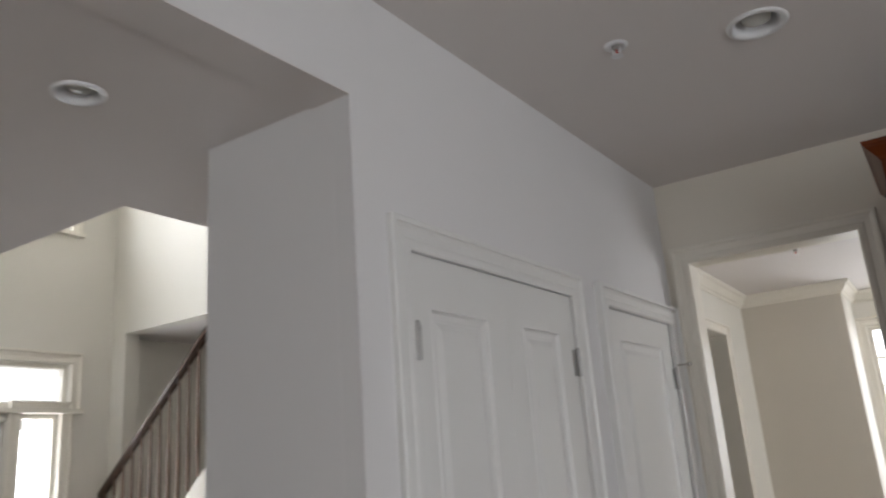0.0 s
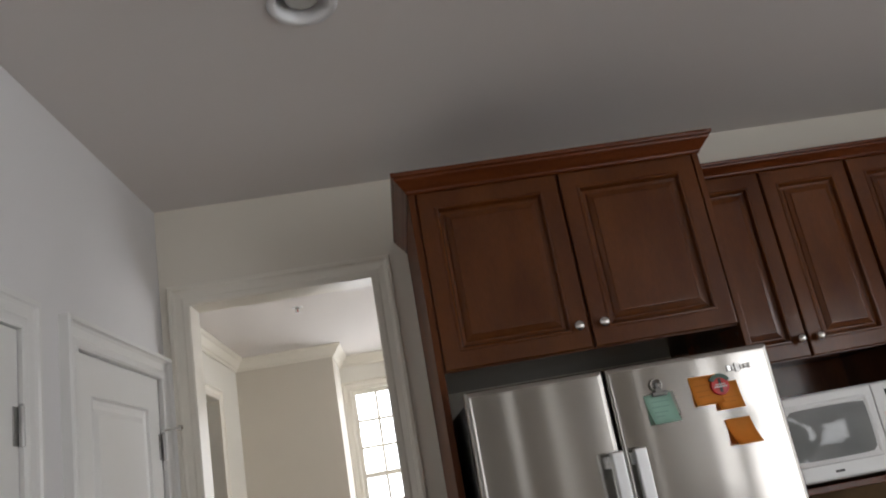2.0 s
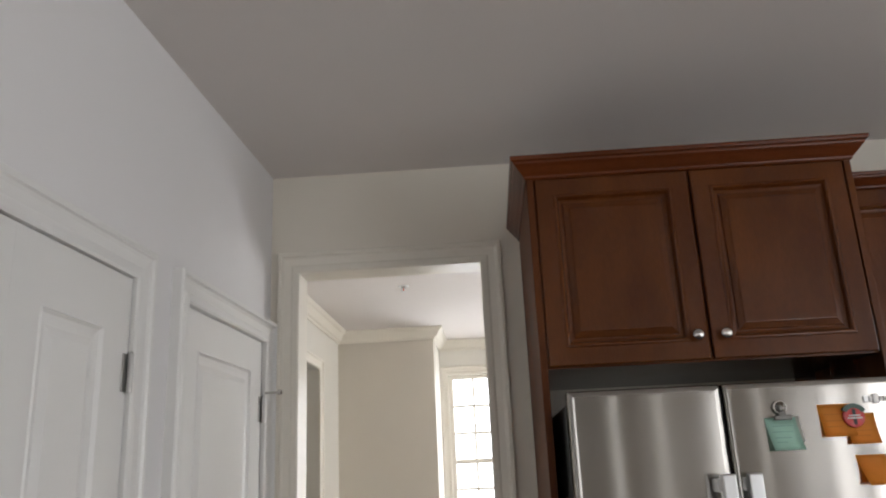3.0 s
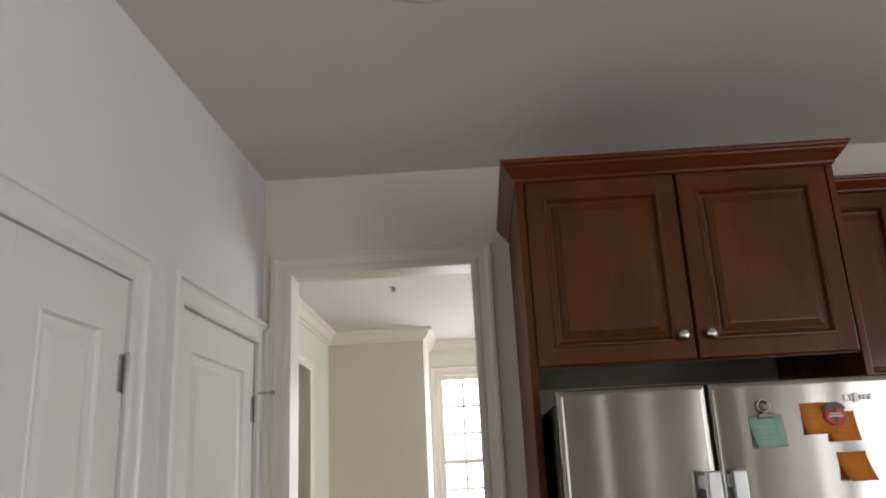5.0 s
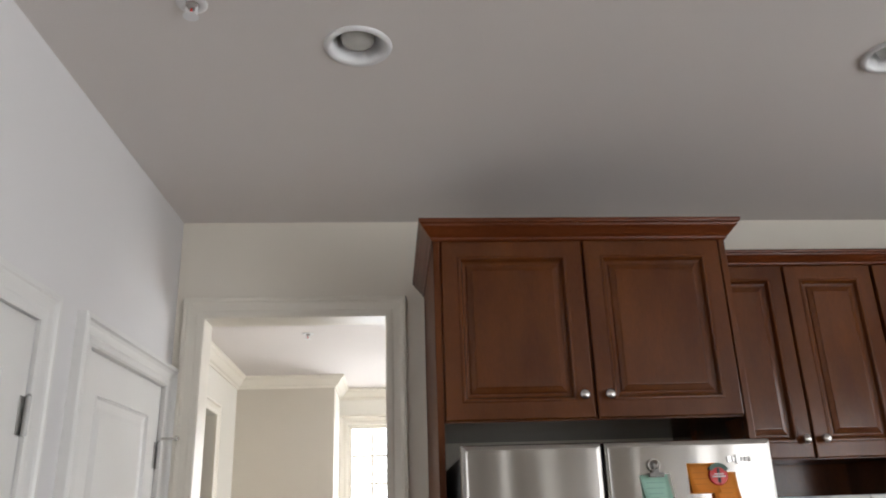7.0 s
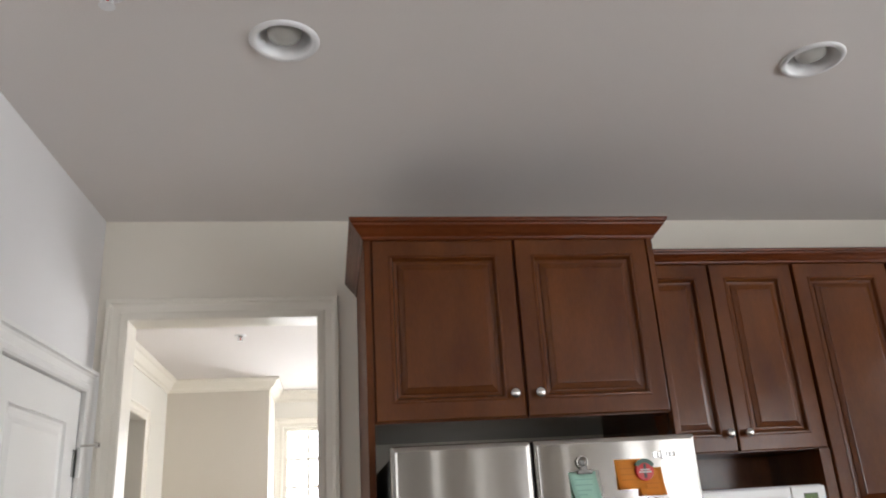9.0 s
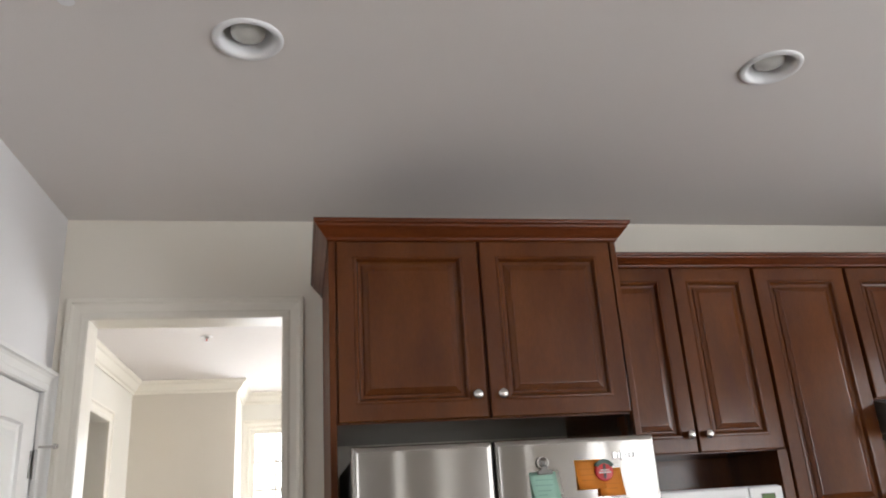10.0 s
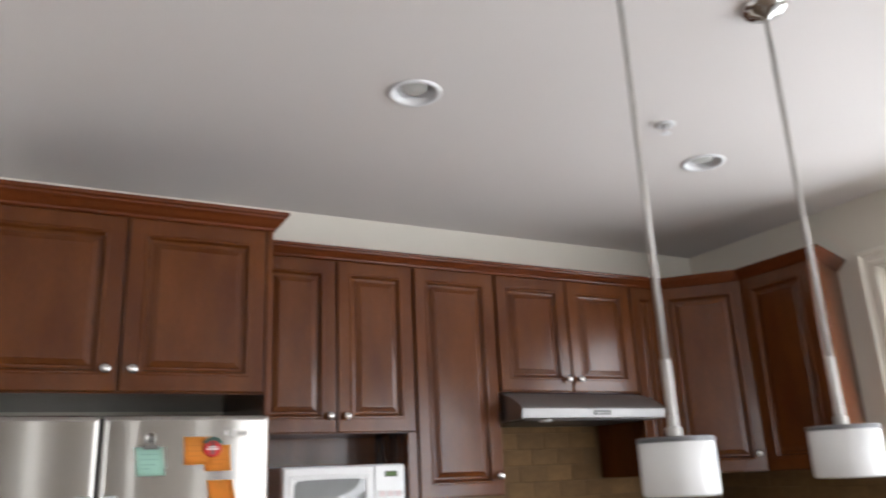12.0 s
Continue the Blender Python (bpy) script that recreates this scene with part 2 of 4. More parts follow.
def sweep(path, profile, to_world, bm=None):
    """A moulding: the profile, rows of (outwards, depth), carried along a 2D path with mitred corners; outwards is to the path's right."""
    bm = bm or bmesh.new()
    pts = [Vector(p) for p in path]
    dirs = [(b - a).normalized() for a, b in zip(pts, pts[1:])]
    rows = []
    for i, p in enumerate(pts):
        d0, d1 = dirs[max(i - 1, 0)], dirs[min(i, len(dirs) - 1)]
        n0, n1 = Vector((d0.y, -d0.x)), Vector((d1.y, -d1.x))
        m = (n0 + n1) / max(1e-6, 1 + n0.dot(n1))
        rows.append([bm.verts.new(to_world(p + m * o, d)) for o, d in profile])
    k = len(profile)
    for a, b in zip(rows, rows[1:]):
        for i in range(k):
            bm.faces.new((a[i], a[(i + 1) % k], b[(i + 1) % k], b[i]))
    bm.faces.new(rows[0])
    bm.faces.new(rows[-1])
    return bm


def rings_panel(bm, u0, u1, v0, v1, rings, m, back=None):
    """Nested rectangles of (inset, height) on a face; m maps (u, v, height) to the world. back: depth of a plain back."""
    loops = []
    for inset, h in rings:
        loops.append([bm.verts.new(m @ Vector(c)) for c in ((u0 + inset, v0 + inset, h), (u1 - inset, v0 + inset, h), (u1 - inset, v1 - inset, h), (u0 + inset, v1 - inset, h))])
    for a, b in zip(loops, loops[1:]):
        for i in range(4):
            bm.faces.new((a[i], a[(i + 1) % 4], b[(i + 1) % 4], b[i]))
    if back is not None:
        base = [bm.verts.new(m @ Vector(c)) for c in ((u0, v0, back), (u1, v0, back), (u1, v1, back), (u0, v1, back))]
        for i in range(4):
            bm.faces.new((loops[0][i], loops[0][(i + 1) % 4], base[(i + 1) % 4], base[i]))
        bm.faces.new(base)
    return loops


def facing(origin, turn):
    """Maps (u right, v up, w towards the viewer) on a front that is turned by that many degrees; 0 faces -y, 90 faces +x."""
    return Matrix.Translation(origin) @ Matrix.Rotation(radians(turn), 4, "Z") @ Matrix(((1, 0, 0, 0), (0, 0, -1, 0), (0, 1, 0, 0), (0, 0, 0, 1)))


def wall(name, axis, at, thick, a0, a1, z0, z1, mat, openings=()):
    """A wall in the plane axis = at, going thick from it, along the other axis from a0 to a1, with openings (b0, b1, c0, c1) through it."""
    bm = bmesh.new()
    lo, hi = min(at, at + thick), max(at, at + thick)

    def piece(b0, b1, c0, c1):
        if b1 - b0 > 1e-4 and c1 - c0 > 1e-4:
            if axis == "x":
                box(bm, lo, hi, b0, b1, c0, c1)
            else:
                box(bm, b0, b1, lo, hi, c0, c1)

    cuts = sorted({a0, a1, *(o[0] for o in openings), *(o[1] for o in openings)})
    for b0, b1 in zip(cuts, cuts[1:]):
        z = z0
        for o in sorted((o for o in openings if o[0] <= b0 + 1e-6 and o[1] >= b1 - 1e-6), key=lambda o: o[2]):
            piece(b0, b1, z, o[2])
            z = o[3]
        piece(b0, b1, z, z1)
    bmesh.ops.remove_doubles(bm, verts=bm.verts, dist=1e-5)
    twice = {}
    for f in bm.faces:
        twice.setdefault(tuple(round(c, 4) for c in f.calc_center_median()), []).append(f)
    bmesh.ops.delete(bm, geom=[f for fs in twice.values() if len(fs) > 1 for f in fs], context="FACES_ONLY")
    return tagged(part(name, bm, mat), kind="structure")


def flat(name, x0, x1, y0, y1, z0, z1, mat, holes=(), row=0.0, half=0.16):
    """A level slab with round holes, whose centres lie at y = row."""
    bm = bmesh.new()
    if not holes:
        box(bm, x0, x1, y0, y1, z0, z1)
        return tagged(part(name, bm, mat), kind="structure")

    def quad(a, b, c, d):
        bm.faces.new([bm.verts.new((a, c, z0)), bm.verts.new((b, c, z0)), bm.verts.new((b, d, z0)), bm.verts.new((a, d, z0))])

    quad(x0, x1, y0, row - half)
    quad(x0, x1, row + half, y1)
    x = x0
    for hx, r, dy in sorted(holes):
        quad(x, hx - half, row - half, row + half)
        x = hx + half
        n = 32
        inner, outer = [], []
        for i in range(n):
            c, s = math.cos(2 * math.pi * (i + 0.5) / n), math.sin(2 * math.pi * (i + 0.5) / n)
            k = half / max(abs(c), abs(s))
            inner.append(bm.verts.new((hx + r * c, row + dy + r * s, z0)))
            outer.append(bm.verts.new((hx + k * c, row + k * s, z0)))
        for i in range(n):
            j = (i + 1) % n
            bm.faces.new((inner[i], inner[j], outer[j], outer[i]))
        for sx, sy, i in ((1, 1, n // 8 - 1), (-1, 1, 3 * n // 8 - 1), (-1, -1, 5 * n // 8 - 1), (1, -1, 7 * n // 8 - 1)):
            bm.faces.new((outer[i], outer[(i + 1) % n], bm.verts.new((hx + sx * half, row + sy * half, z0))))
    quad(x, x1, row - half, row + half)
    box(bm, x0, x1, y0, y1, z1 - 0.02, z1)
    bmesh.ops.remove_doubles(bm, verts=bm.verts, dist=1e-5)
    ob = part(name, bm, mat)
    return tagged(ob, kind="structure")


# ---- the large structure ----
LAMPS = [(0.729, 0.078, 0.0), (2.160, 0.078, 0.01), (3.47, 0.078, 0.09)]   # x, radius, shift from the row
LAMP_ROW = -1.21
D1 = (-1.936, -1.046)       # double closet door
D2 = (-0.764, -0.086)       # single closet door
DTOP = 2.081
OPEN = (0.108, 0.790)       # cased opening to the next room
OTOP = 2.350
KWIN = (-2.40, -1.095, 1.06, 2.405)
PATIO = (-5.7, -3.5, 0.05, 2.3)

tagged(part("ground", boxed(-60, 60, -60, 60, -0.62, -0.5), LAWN), kind="structure")
flat("floor", -5.0, XR + 0.12, YB - 0.12, YWIN + 0.12, -0.12, 0.0, FLOORW)
flat("ceiling", -0.20, XR, YB, 0.0, CEIL, CEIL + 0.25, CEILING, LAMPS, LAMP_ROW)
flat("ceiling_far_room", -0.41, 3.3, 0.12, YWIN, CEIL, CEIL + 0.25, CEILING)
flat("ceiling_entrance_low", XF, -0.12, YB, -2.015, SOFFIT, CEIL, CEILING, [(-0.515, 0.05, 0.0)], -2.533)
flat("ceiling_passage", -1.10, -0.12, -2.015, 0.0, SOFFIT, CEIL, CEILING)
flat("ceiling_entrance_high", XF, -1.10, -2.015, 0.0, 5.2, 5.4, CEILING)

wall("wall_closets", "x", 0.0, -0.12, YE, -0.001, 0.0, CEIL + 0.2, WALL, [(*D1, 0.0, DTOP), (*D2, 0.0, DTOP)])
wall("wall_header", "x", 0.0, -0.12, YB, YE, SOFFIT - 0.002, CEIL + 0.2, WALL)
flat("ceiling_header", -0.121, 0.0, YB, YE, SOFFIT - 0.005, SOFFIT - 0.0022, CEILING)
wall("wall_return", "y", YE + 0.002, 0.12, -0.562, -0.12, 0.0, SOFFIT, WALL)
wall("wall_closet_back", "x", -0.562, 0.10, YE + 0.122, 0.0, 0.0, SOFFIT, WALL)
wall("wall_cabinets", "y", 0.0, 0.12, -0.5, XR + 0.12, 0.0, CEIL + 0.2, WARM, [(OPEN[0] - 0.016, OPEN[1] + 0.016, 0.0, OTOP + 0.016)])
wall("wall_window", "x", XR, 0.12, YB, 0.0, 0.0, CEIL + 0.2, WARM, [KWIN, PATIO])
BWIN = (3.85, 4.3, 0.8, 2.4)
BDOOR = (1.36, 1.60, 0.3, 2.62)
# unseen opening, added only to hold the front fill lamp
BFILL = (-1.4, 0.2, 0.8, 2.4)
BMID = (2.62, 2.80, 0.3, 2.62)
wall("wall_behind", "y", YB, -0.12, XF, XR + 0.12, 0.0, CEIL + 0.2, BACK, [BWIN, BDOOR, BFILL, BMID])
# next room
wall("wall_far_side", "x", -0.41, -0.12, 0.12, YWIN, 0.0, CEIL + 0.1, CREAM, [(1.86, 2.66, 0.0, 2.35)])
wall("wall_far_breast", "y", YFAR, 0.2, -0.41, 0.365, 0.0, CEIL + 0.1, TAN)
wall("wall_far_breast_side", "x", 0.365, -0.12, YFAR + 0.2, YWIN, 0.0, CEIL + 0.1, CREAM)
FWIN = (0.44, 1.22, 0.95, 2.43)
wall("wall_far_window", "y", YWIN, 0.12, 0.245, 3.42, 0.0, CEIL + 0.1, CREAM, [FWIN])
wall("wall_far_right", "x", 3.3, 0.12, 0.12, YWIN, 0.0, CEIL + 0.1, CREAM, [(1.4, 3.0, 0.85, 2.35)])
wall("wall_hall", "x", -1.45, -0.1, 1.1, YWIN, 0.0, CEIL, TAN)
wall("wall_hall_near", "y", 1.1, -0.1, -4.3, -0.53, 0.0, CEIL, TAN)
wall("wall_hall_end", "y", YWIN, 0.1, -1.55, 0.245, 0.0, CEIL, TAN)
flat("ceiling_hall", -1.45, -0.53, 1.1, YWIN, 2.6, 2.74, CEILING)
# entrance hall
SIDE = (-0.65, -0.37, 0.25, 2.09)
TRANS = (-1.95, -0.315, 2.118, 2.435)
HIGH = (-1.55, -0.37, 3.40, 4.6)
FDOOR = (-1.68, -0.74, 0.0, 2.03)
wall("wall_front", "x", XF, -0.14, YB, 1.1, 0.0, 5.3, CREAM, [SIDE, (TRANS[0], TRANS[1], TRANS[2], TRANS[3]), HIGH, FDOOR])
wall("wall_stair_upper", "y", 0.0, 0.12, XF, -0.53, 2.66, 5.3, CREAM)
wall("wall_stair_pier", "y", 0.0, 0.12, XF, -4.04, 0.0, 2.66, CREAM)
wall("wall_stair_back", "y", 1.0, -0.05, XF, -0.53, 0.0, 2.66, CREAM)
wall("wall_stair_end", "x", -0.53, 0.02, 0.12, 0.95, 0.0, 2.66, CREAM)
flat("ceiling_stair", XF, -0.53, 0.12, 1.0, 2.66, 2.74, CEILING)
wall("wall_upper_east", "x", -1.10, 0.12, -2.015, 0.0, CEIL, 5.3, CREAM)
wall("wall_upper_south", "y", -2.015, -0.12, XF, -1.10, CEIL, 5.3, CREAM)


# ---- trim ----
CASING = [(0.0, 0.0), (0.0, 0.012), (0.006, 0.016), (0.022, 0.015), (0.030, 0.011), (0.052, 0.014), (0.060, 0.019), (0.064, 0.026), (0.076, 0.026), (0.079, 0.022), (0.079, 0.0)]


def casing(name, path, to_world, label, mat=TRIM, profile=CASING):
    return tagged(part(name, sweep(path, profile, to_world), mat), label, "door casing", kind="structure")


casing("trim_closet_double", [(D1[0], 0.0), (D1[0], DTOP), (D1[1], DTOP), (D1[1], 0.0)], lambda p, d: Vector((0.0005 + d, p.x, p.y)), "white painted moulded casing round double closet door", mat=DOORP, profile=[(-o, d * 0.72) for o, d in CASING])
casing("trim_closet_single", [(D2[0], 0.0), (D2[0], DTOP), (D2[1], DTOP), (D2[1], 0.0)], lambda p, d: Vector((0.0005 + d, p.x, p.y)), "white painted moulded casing round single closet door", mat=DOORP, profile=[(-o, d * 1.2) for o, d in CASING])
casing("trim_opening", [(OPEN[0], 0.0), (OPEN[0], OTOP), (OPEN[1], OTOP), (OPEN[1], 0.0)], lambda p, d: Vector((p.x, -0.0005 - d, p.y)), "cream painted moulded casing round open doorway", profile=[(-o, d * 0.7) for o, d in CASING])
bm = bmesh.new()
box(bm, OPEN[0] - 0.017, OPEN[0], -0.001, 0.125, 0.0, OTOP)
box(bm, OPEN[1], OPEN[1] + 0.017, -0.001, 0.125, 0.0, OTOP)
box(bm, OPEN[0] - 0.017, OPEN[1] + 0.017, -0.001, 0.125, OTOP, OTOP + 0.017)
tagged(part("trim_jamb", bm, TRIM), "cream painted jamb lining of open doorway", "jamb", kind="structure")
casing("trim_hall_door", [(1.86, 0.0), (1.86, 2.35), (2.66, 2.35), (2.66, 0.0)], lambda p, d: Vector((-0.41 + d, p.x, p.y)), "cream casing round hall doorway", profile=[(-o, d) for o, d in CASING])
ROOMCROWN = [(0.0, 0.0), (0.0, -0.095), (0.010, -0.095), (0.014, -0.082), (0.030, -0.070), (0.055, -0.030), (0.070, -0.020), (0.078, -0.010), (0.078, 0.0)]
tagged(part("trim_crown_far_room", sweep([(-0.41, 0.12), (-0.41, YFAR), (0.365, YFAR), (0.365, YWIN), (3.3, YWIN), (3.3, 0.12)], ROOMCROWN, lambda p, d: Vector((p.x, p.y, CEIL - 0.001 + d))), TRIM), "cream painted crown moulding round far room", "crown moulding", kind="structure")
tagged(part("baseboard", boxed(0.0, 0.014, YE, D1[0] - 0.08, 0.0, 0.13, bevel=0.003), TRIM), "white baseboard at closet wall", "baseboard", kind="structure")


# ---- windows ----
def window(name, axis, at, a0, a1, z0, z1, cols, rows, label, depth=0.12, meeting=True, trim_side=-1.0):
    """A sash window set in an opening; trim_side: the sign of the room's side along the axis."""
    w = thing(name, (at, a0, z0) if axis == "x" else (a0, at, z0), label, "window", kind="structure")
    mid = at - trim_side * depth * 0.55

    def bar(bm, b0, b1, c0, c1, d0, d1):
        lo, hi = sorted((mid + d0, mid + d1))
        if axis == "x":
            box(bm, lo, hi, b0, b1, c0, c1, bevel=0.002, seg=1)
        else:
            box(bm, b0, b1, lo, hi, c0, c1, bevel=0.002, seg=1)

    fr = bmesh.new()
    for b0, b1, c0, c1 in ((a0, a0 + 0.035, z0, z1), (a1 - 0.035, a1, z0, z1), (a0 + 0.035, a1 - 0.035, z1 - 0.035, z1), (a0 + 0.035, a1 - 0.035, z0, z0 + 0.045)):
        bar(fr, b0, b1, c0, c1, -0.03, 0.03)
    part("window_frame", fr, TRIM, w)
    half = (z0 + z1) / 2
    if meeting:
        mr = bmesh.new()
        bar(mr, a0 + 0.035, a1 - 0.035, half - 0.02, half + 0.02, -0.025, 0.025)
        part("meeting_rail", mr, TRIM, w)
    for i in range(1, cols):
        b = a0 + 0.035 + (a1 - a0 - 0.07) * i / cols
        mb = bmesh.new()
        bar(mb, b - 0.011, b + 0.011, z0 + 0.045, z1 - 0.035, -0.012, 0.012)
        part("muntin", mb, TRIM, w)
    for j in range(1, rows):
        if meeting and 2 * j == rows:
            continue
        c = z0 + 0.045 + (z1 - z0 - 0.08) * j / rows
        mb = bmesh.new()
        bar(mb, a0 + 0.035, a1 - 0.035, c - 0.011, c + 0.011, -0.0125, 0.0125)
        part("muntin", mb, TRIM, w)
    pane = bmesh.new()
    bar(pane, a0 + 0.03, a1 - 0.03, z0 + 0.03, z1 - 0.03, -0.003, 0.003)
    g = part("pane", pane, GLASS, w)
    g.visible_shadow = False
    tr = [(-o, d) for o, d in CASING]
    loop = [(a0, z0 - 0.02), (a0, z1), (a1, z1), (a1, z0 - 0.02)]
    if axis == "x":
        part("casing", sweep(loop, tr, lambda p, d: Vector((at + trim_side * d, p.x, p.y))), TRIM, w)
    else:
        part("casing", sweep(loop, tr, lambda p, d: Vector((p.x, at + trim_side * d, p.y))), TRIM, w)
    sill = bmesh.new()
    lo, hi = sorted((at + trim_side * 0.05, at - trim_side * 0.06))
    if axis == "x":
        box(sill, lo, hi, a0 - 0.09, a1 + 0.09, z0 - 0.03, z0, bevel=0.004)
    else:
        box(sill, a0 - 0.09, a1 + 0.09, lo, hi, z0 - 0.03, z0, bevel=0.004)
    part("window_sill", sill, TRIM, w)
    return w


window("window_1", "x", XR, *KWIN, 4, 4, "white kitchen sash window beside wall cabinet")
window("window_2", "y", YWIN, *FWIN, 4, 6, "white divided sash window in far room, overexposed daylight")
window("window_3", "x", XF, *TRANS, 1, 1, "transom window above entrance door", meeting=False, trim_side=1.0)
window("window_4", "x", XF, *SIDE, 1, 1, "tall narrow sidelight beside entrance door", meeting=False, trim_side=1.0)
window("window_5", "x", XF, *HIGH, 3, 4, "high window over entrance hall", trim_side=1.0)
window("window_6", "y", YB, *BWIN, 2, 4, "window behind the kitchen", trim_side=1.0)
window("window_9", "y", YB, *BDOOR, 1, 1, "narrow glazed side panel behind the kitchen", meeting=False, trim_side=1.0)
# window_10 is an addition that frames the fill lamp
window("window_10", "y", YB, *BFILL, 4, 4, "wide window behind the kitchen", trim_side=1.0)
window("window_11", "y", YB, *BMID, 1, 1, "narrow glazed strip behind the kitchen", meeting=False, trim_side=1.0)
window("window_7", "x", XR, *PATIO, 2, 1, "glazed patio door", meeting=False)
window("window_8", "x", 3.3, 1.4, 3.0, 0.85, 2.35, 4, 4, "side window of far room")
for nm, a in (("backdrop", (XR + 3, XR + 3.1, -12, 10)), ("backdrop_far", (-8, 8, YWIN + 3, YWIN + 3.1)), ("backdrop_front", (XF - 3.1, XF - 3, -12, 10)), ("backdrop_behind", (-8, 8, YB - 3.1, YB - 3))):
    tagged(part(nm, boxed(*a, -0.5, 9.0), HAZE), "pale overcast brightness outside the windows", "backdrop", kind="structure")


# ---- doors ----
DOORRINGS = [(0.0, 0.0), (0.004, 0.003), (0.010, -0.006), (0.022, -0.009), (0.032, -0.009), (0.052, -0.002), (0.056, -0.002)]


def panel_leaf(name, parent, a0, a1, z0, z1, panels, face_x):
    """A moulded white leaf in the plane x = face_x, facing +x, between y a0 and a1, with sunk and raised panels."""
    bm = bmesh.new()
    m = Matrix(((0, 0, 1, face_x), (1, 0, 0, 0), (0, 1, 0, 0), (0, 0, 0, 1)))
    box(bm, face_x - 0.035, face_x - 0.012, a0, a1, z0, z1)
    ys = sorted({a0, a1, *(p[0] for p in panels), *(p[1] for p in panels)})
    zs = sorted({z0, z1, *(p[2] for p in panels), *(p[3] for p in panels)})
    for ya, yb in zip(ys, ys[1:]):
        for za, zb in zip(zs, zs[1:]):
            if any(p[0] <= ya and p[1] >= yb and p[2] <= za and p[3] >= zb for p in panels):
                continue
            bm.faces.new([bm.verts.new(m @ Vector(c)) for c in ((ya, za, 0), (yb, za, 0), (yb, zb, 0), (ya, zb, 0))])
    for ya, yb, za, zb in ((a0, a1, z0, z0), (a0, a1, z1, z1)):
        bm.faces.new([bm.verts.new(c) for c in ((face_x, ya, za), (face_x, yb, za), (face_x - 0.012, yb, za), (face_x - 0.012, ya, za))])
    for y in (a0, a1):
        bm.faces.new([bm.verts.new(c) for c in ((face_x, y, z0), (face_x, y, z1), (face_x - 0.012, y, z1), (face_x - 0.012, y, z0))])
    bmesh.ops.remove_doubles(bm, verts=bm.verts, dist=1e-5)
    leaf = part(name, bm, DOORP, parent)
    for p in panels:
        pb = bmesh.new()
        loops = rings_panel(pb, p[0], p[1], p[2], p[3], DOORRINGS, m)
        pb.faces.new(loops[-1])
        part("raised_panel", pb, DOORP, leaf)
    return leaf


def hinge(parent, y, z, side):
    y += 0.008 * side
    bm = lathe([(0.0065, z - 0.045), (0.0065, z - 0.016), (0.0058, z - 0.0155), (0.0058, z - 0.0145), (0.0065, z - 0.014), (0.0065, z + 0.014), (0.0058, z + 0.0145), (0.0058, z + 0.0155), (0.0065, z + 0.016), (0.0065, z + 0.045), (0.003, z + 0.050)], (0.009, y, 0), 14)
    box(bm, -0.001, 0.0022, y if side > 0 else y - 0.022, y + 0.022 if side > 0 else y, z - 0.043, z + 0.043)
    return part("hinge", bm, HINGE, parent, "satin nickel butt hinge", smooth=False)


dd = thing("closet_door", (0, -1.484, 0), "white panelled double closet door, closed, nickel hinges", "door")
mid = (D1[0] + D1[1]) / 2
for n, (a, b, p) in enumerate(((D1[0] + 0.004, mid - 0.0003, (-1.862, -1.592)), (mid + 0.0003, D1[1] - 0.004, (-1.397, -1.163)))):
    panel_leaf("door_leaf", dd, a, b, 0.012, DTOP - 0.0024, [(p[0], p[1], 1.12, 1.945), (p[0], p[1], 0.24, 0.98)], -0.001)
for z in (1.856, 0.30):
    hinge(dd, D1[0] - 0.001, z, 1)
    hinge(dd, D1[1] + 0.001, z, -1)
for y in (mid - 0.055, mid + 0.055):
    part("ball_catch", boxed(-0.03, -0.006, y - 0.03, y + 0.03, DTOP - 0.0065, DTOP - 0.0004), DARK, dd, "dark ball catch in the gap over the leaf")
sd = thing("closet_door", (0, -0.5, 0), "white panelled single closet door, closed, beside doorway", "door")
panel_leaf("door_leaf", sd, D2[0] + 0.004, D2[1] - 0.004, 0.012, DTOP - 0.0024, [(-0.655, -0.203, 1.12, 1.968), (-0.655, -0.203, 0.24, 0.98)], -0.001)
for z in (1.845, 0.30):
    hinge(sd, D2[1] + 0.001, z, -1)
stop = lathe([(0.004, 0.0), (0.004, 0.045), (0.009, 0.047), (0.009, 0.058), (0.006, 0.062)], (0.012, D2[1] + 0.002, 1.902), 12, axis="x")
part("hinge_pin_stop", stop, NICKEL, sd, "hinge-pin door stop with rubber tip")
tagged(part("trim_stop_double", boxed(-0.075, -0.042, D1[0], D1[1], DTOP - 0.012, DTOP), TRIM), "door stop strip over closet door", "door stop", kind="structure")
# the closet wall stands out of square with the cabinet wall
SQUARE = Matrix.Rotation(radians(-1.6), 4, "Z")
for ob in [o for o in bpy.data.objects if o.parent is None and o.name.split(".")[0] in ("wall_closets", "wall_header", "ceiling_header", "trim_closet_double", "trim_closet_single", "trim_stop_double", "closet_door", "baseboard")]:
    ob.matrix_world = SQUARE @ ob.matrix_basis
ed = thing("entrance_door", (XF, -1.2, 0), "white painted entrance door in front wall, closed", "door")
part("door_leaf", boxed(XF - 0.09, XF - 0.045, FDOOR[0], FDOOR[1], 0.0, FDOOR[3], bevel=0.003), DOORP, ed)


# ---- cabinets ----
FRAME = [(0.0, -0.004), (0.0015, -0.001), (0.004, 0.0), (0.050, 0.0), (0.053, 0.0025), (0.058, 0.003), (0.062, -0.001), (0.066, -0.010), (0.072, -0.0125)]
PANEL = [(0.070, -0.0124), (0.077, -0.0124), (0.079, -0.0085), (0.093, -0.0035), (0.095, -0.0015), (0.099, -0.001)]


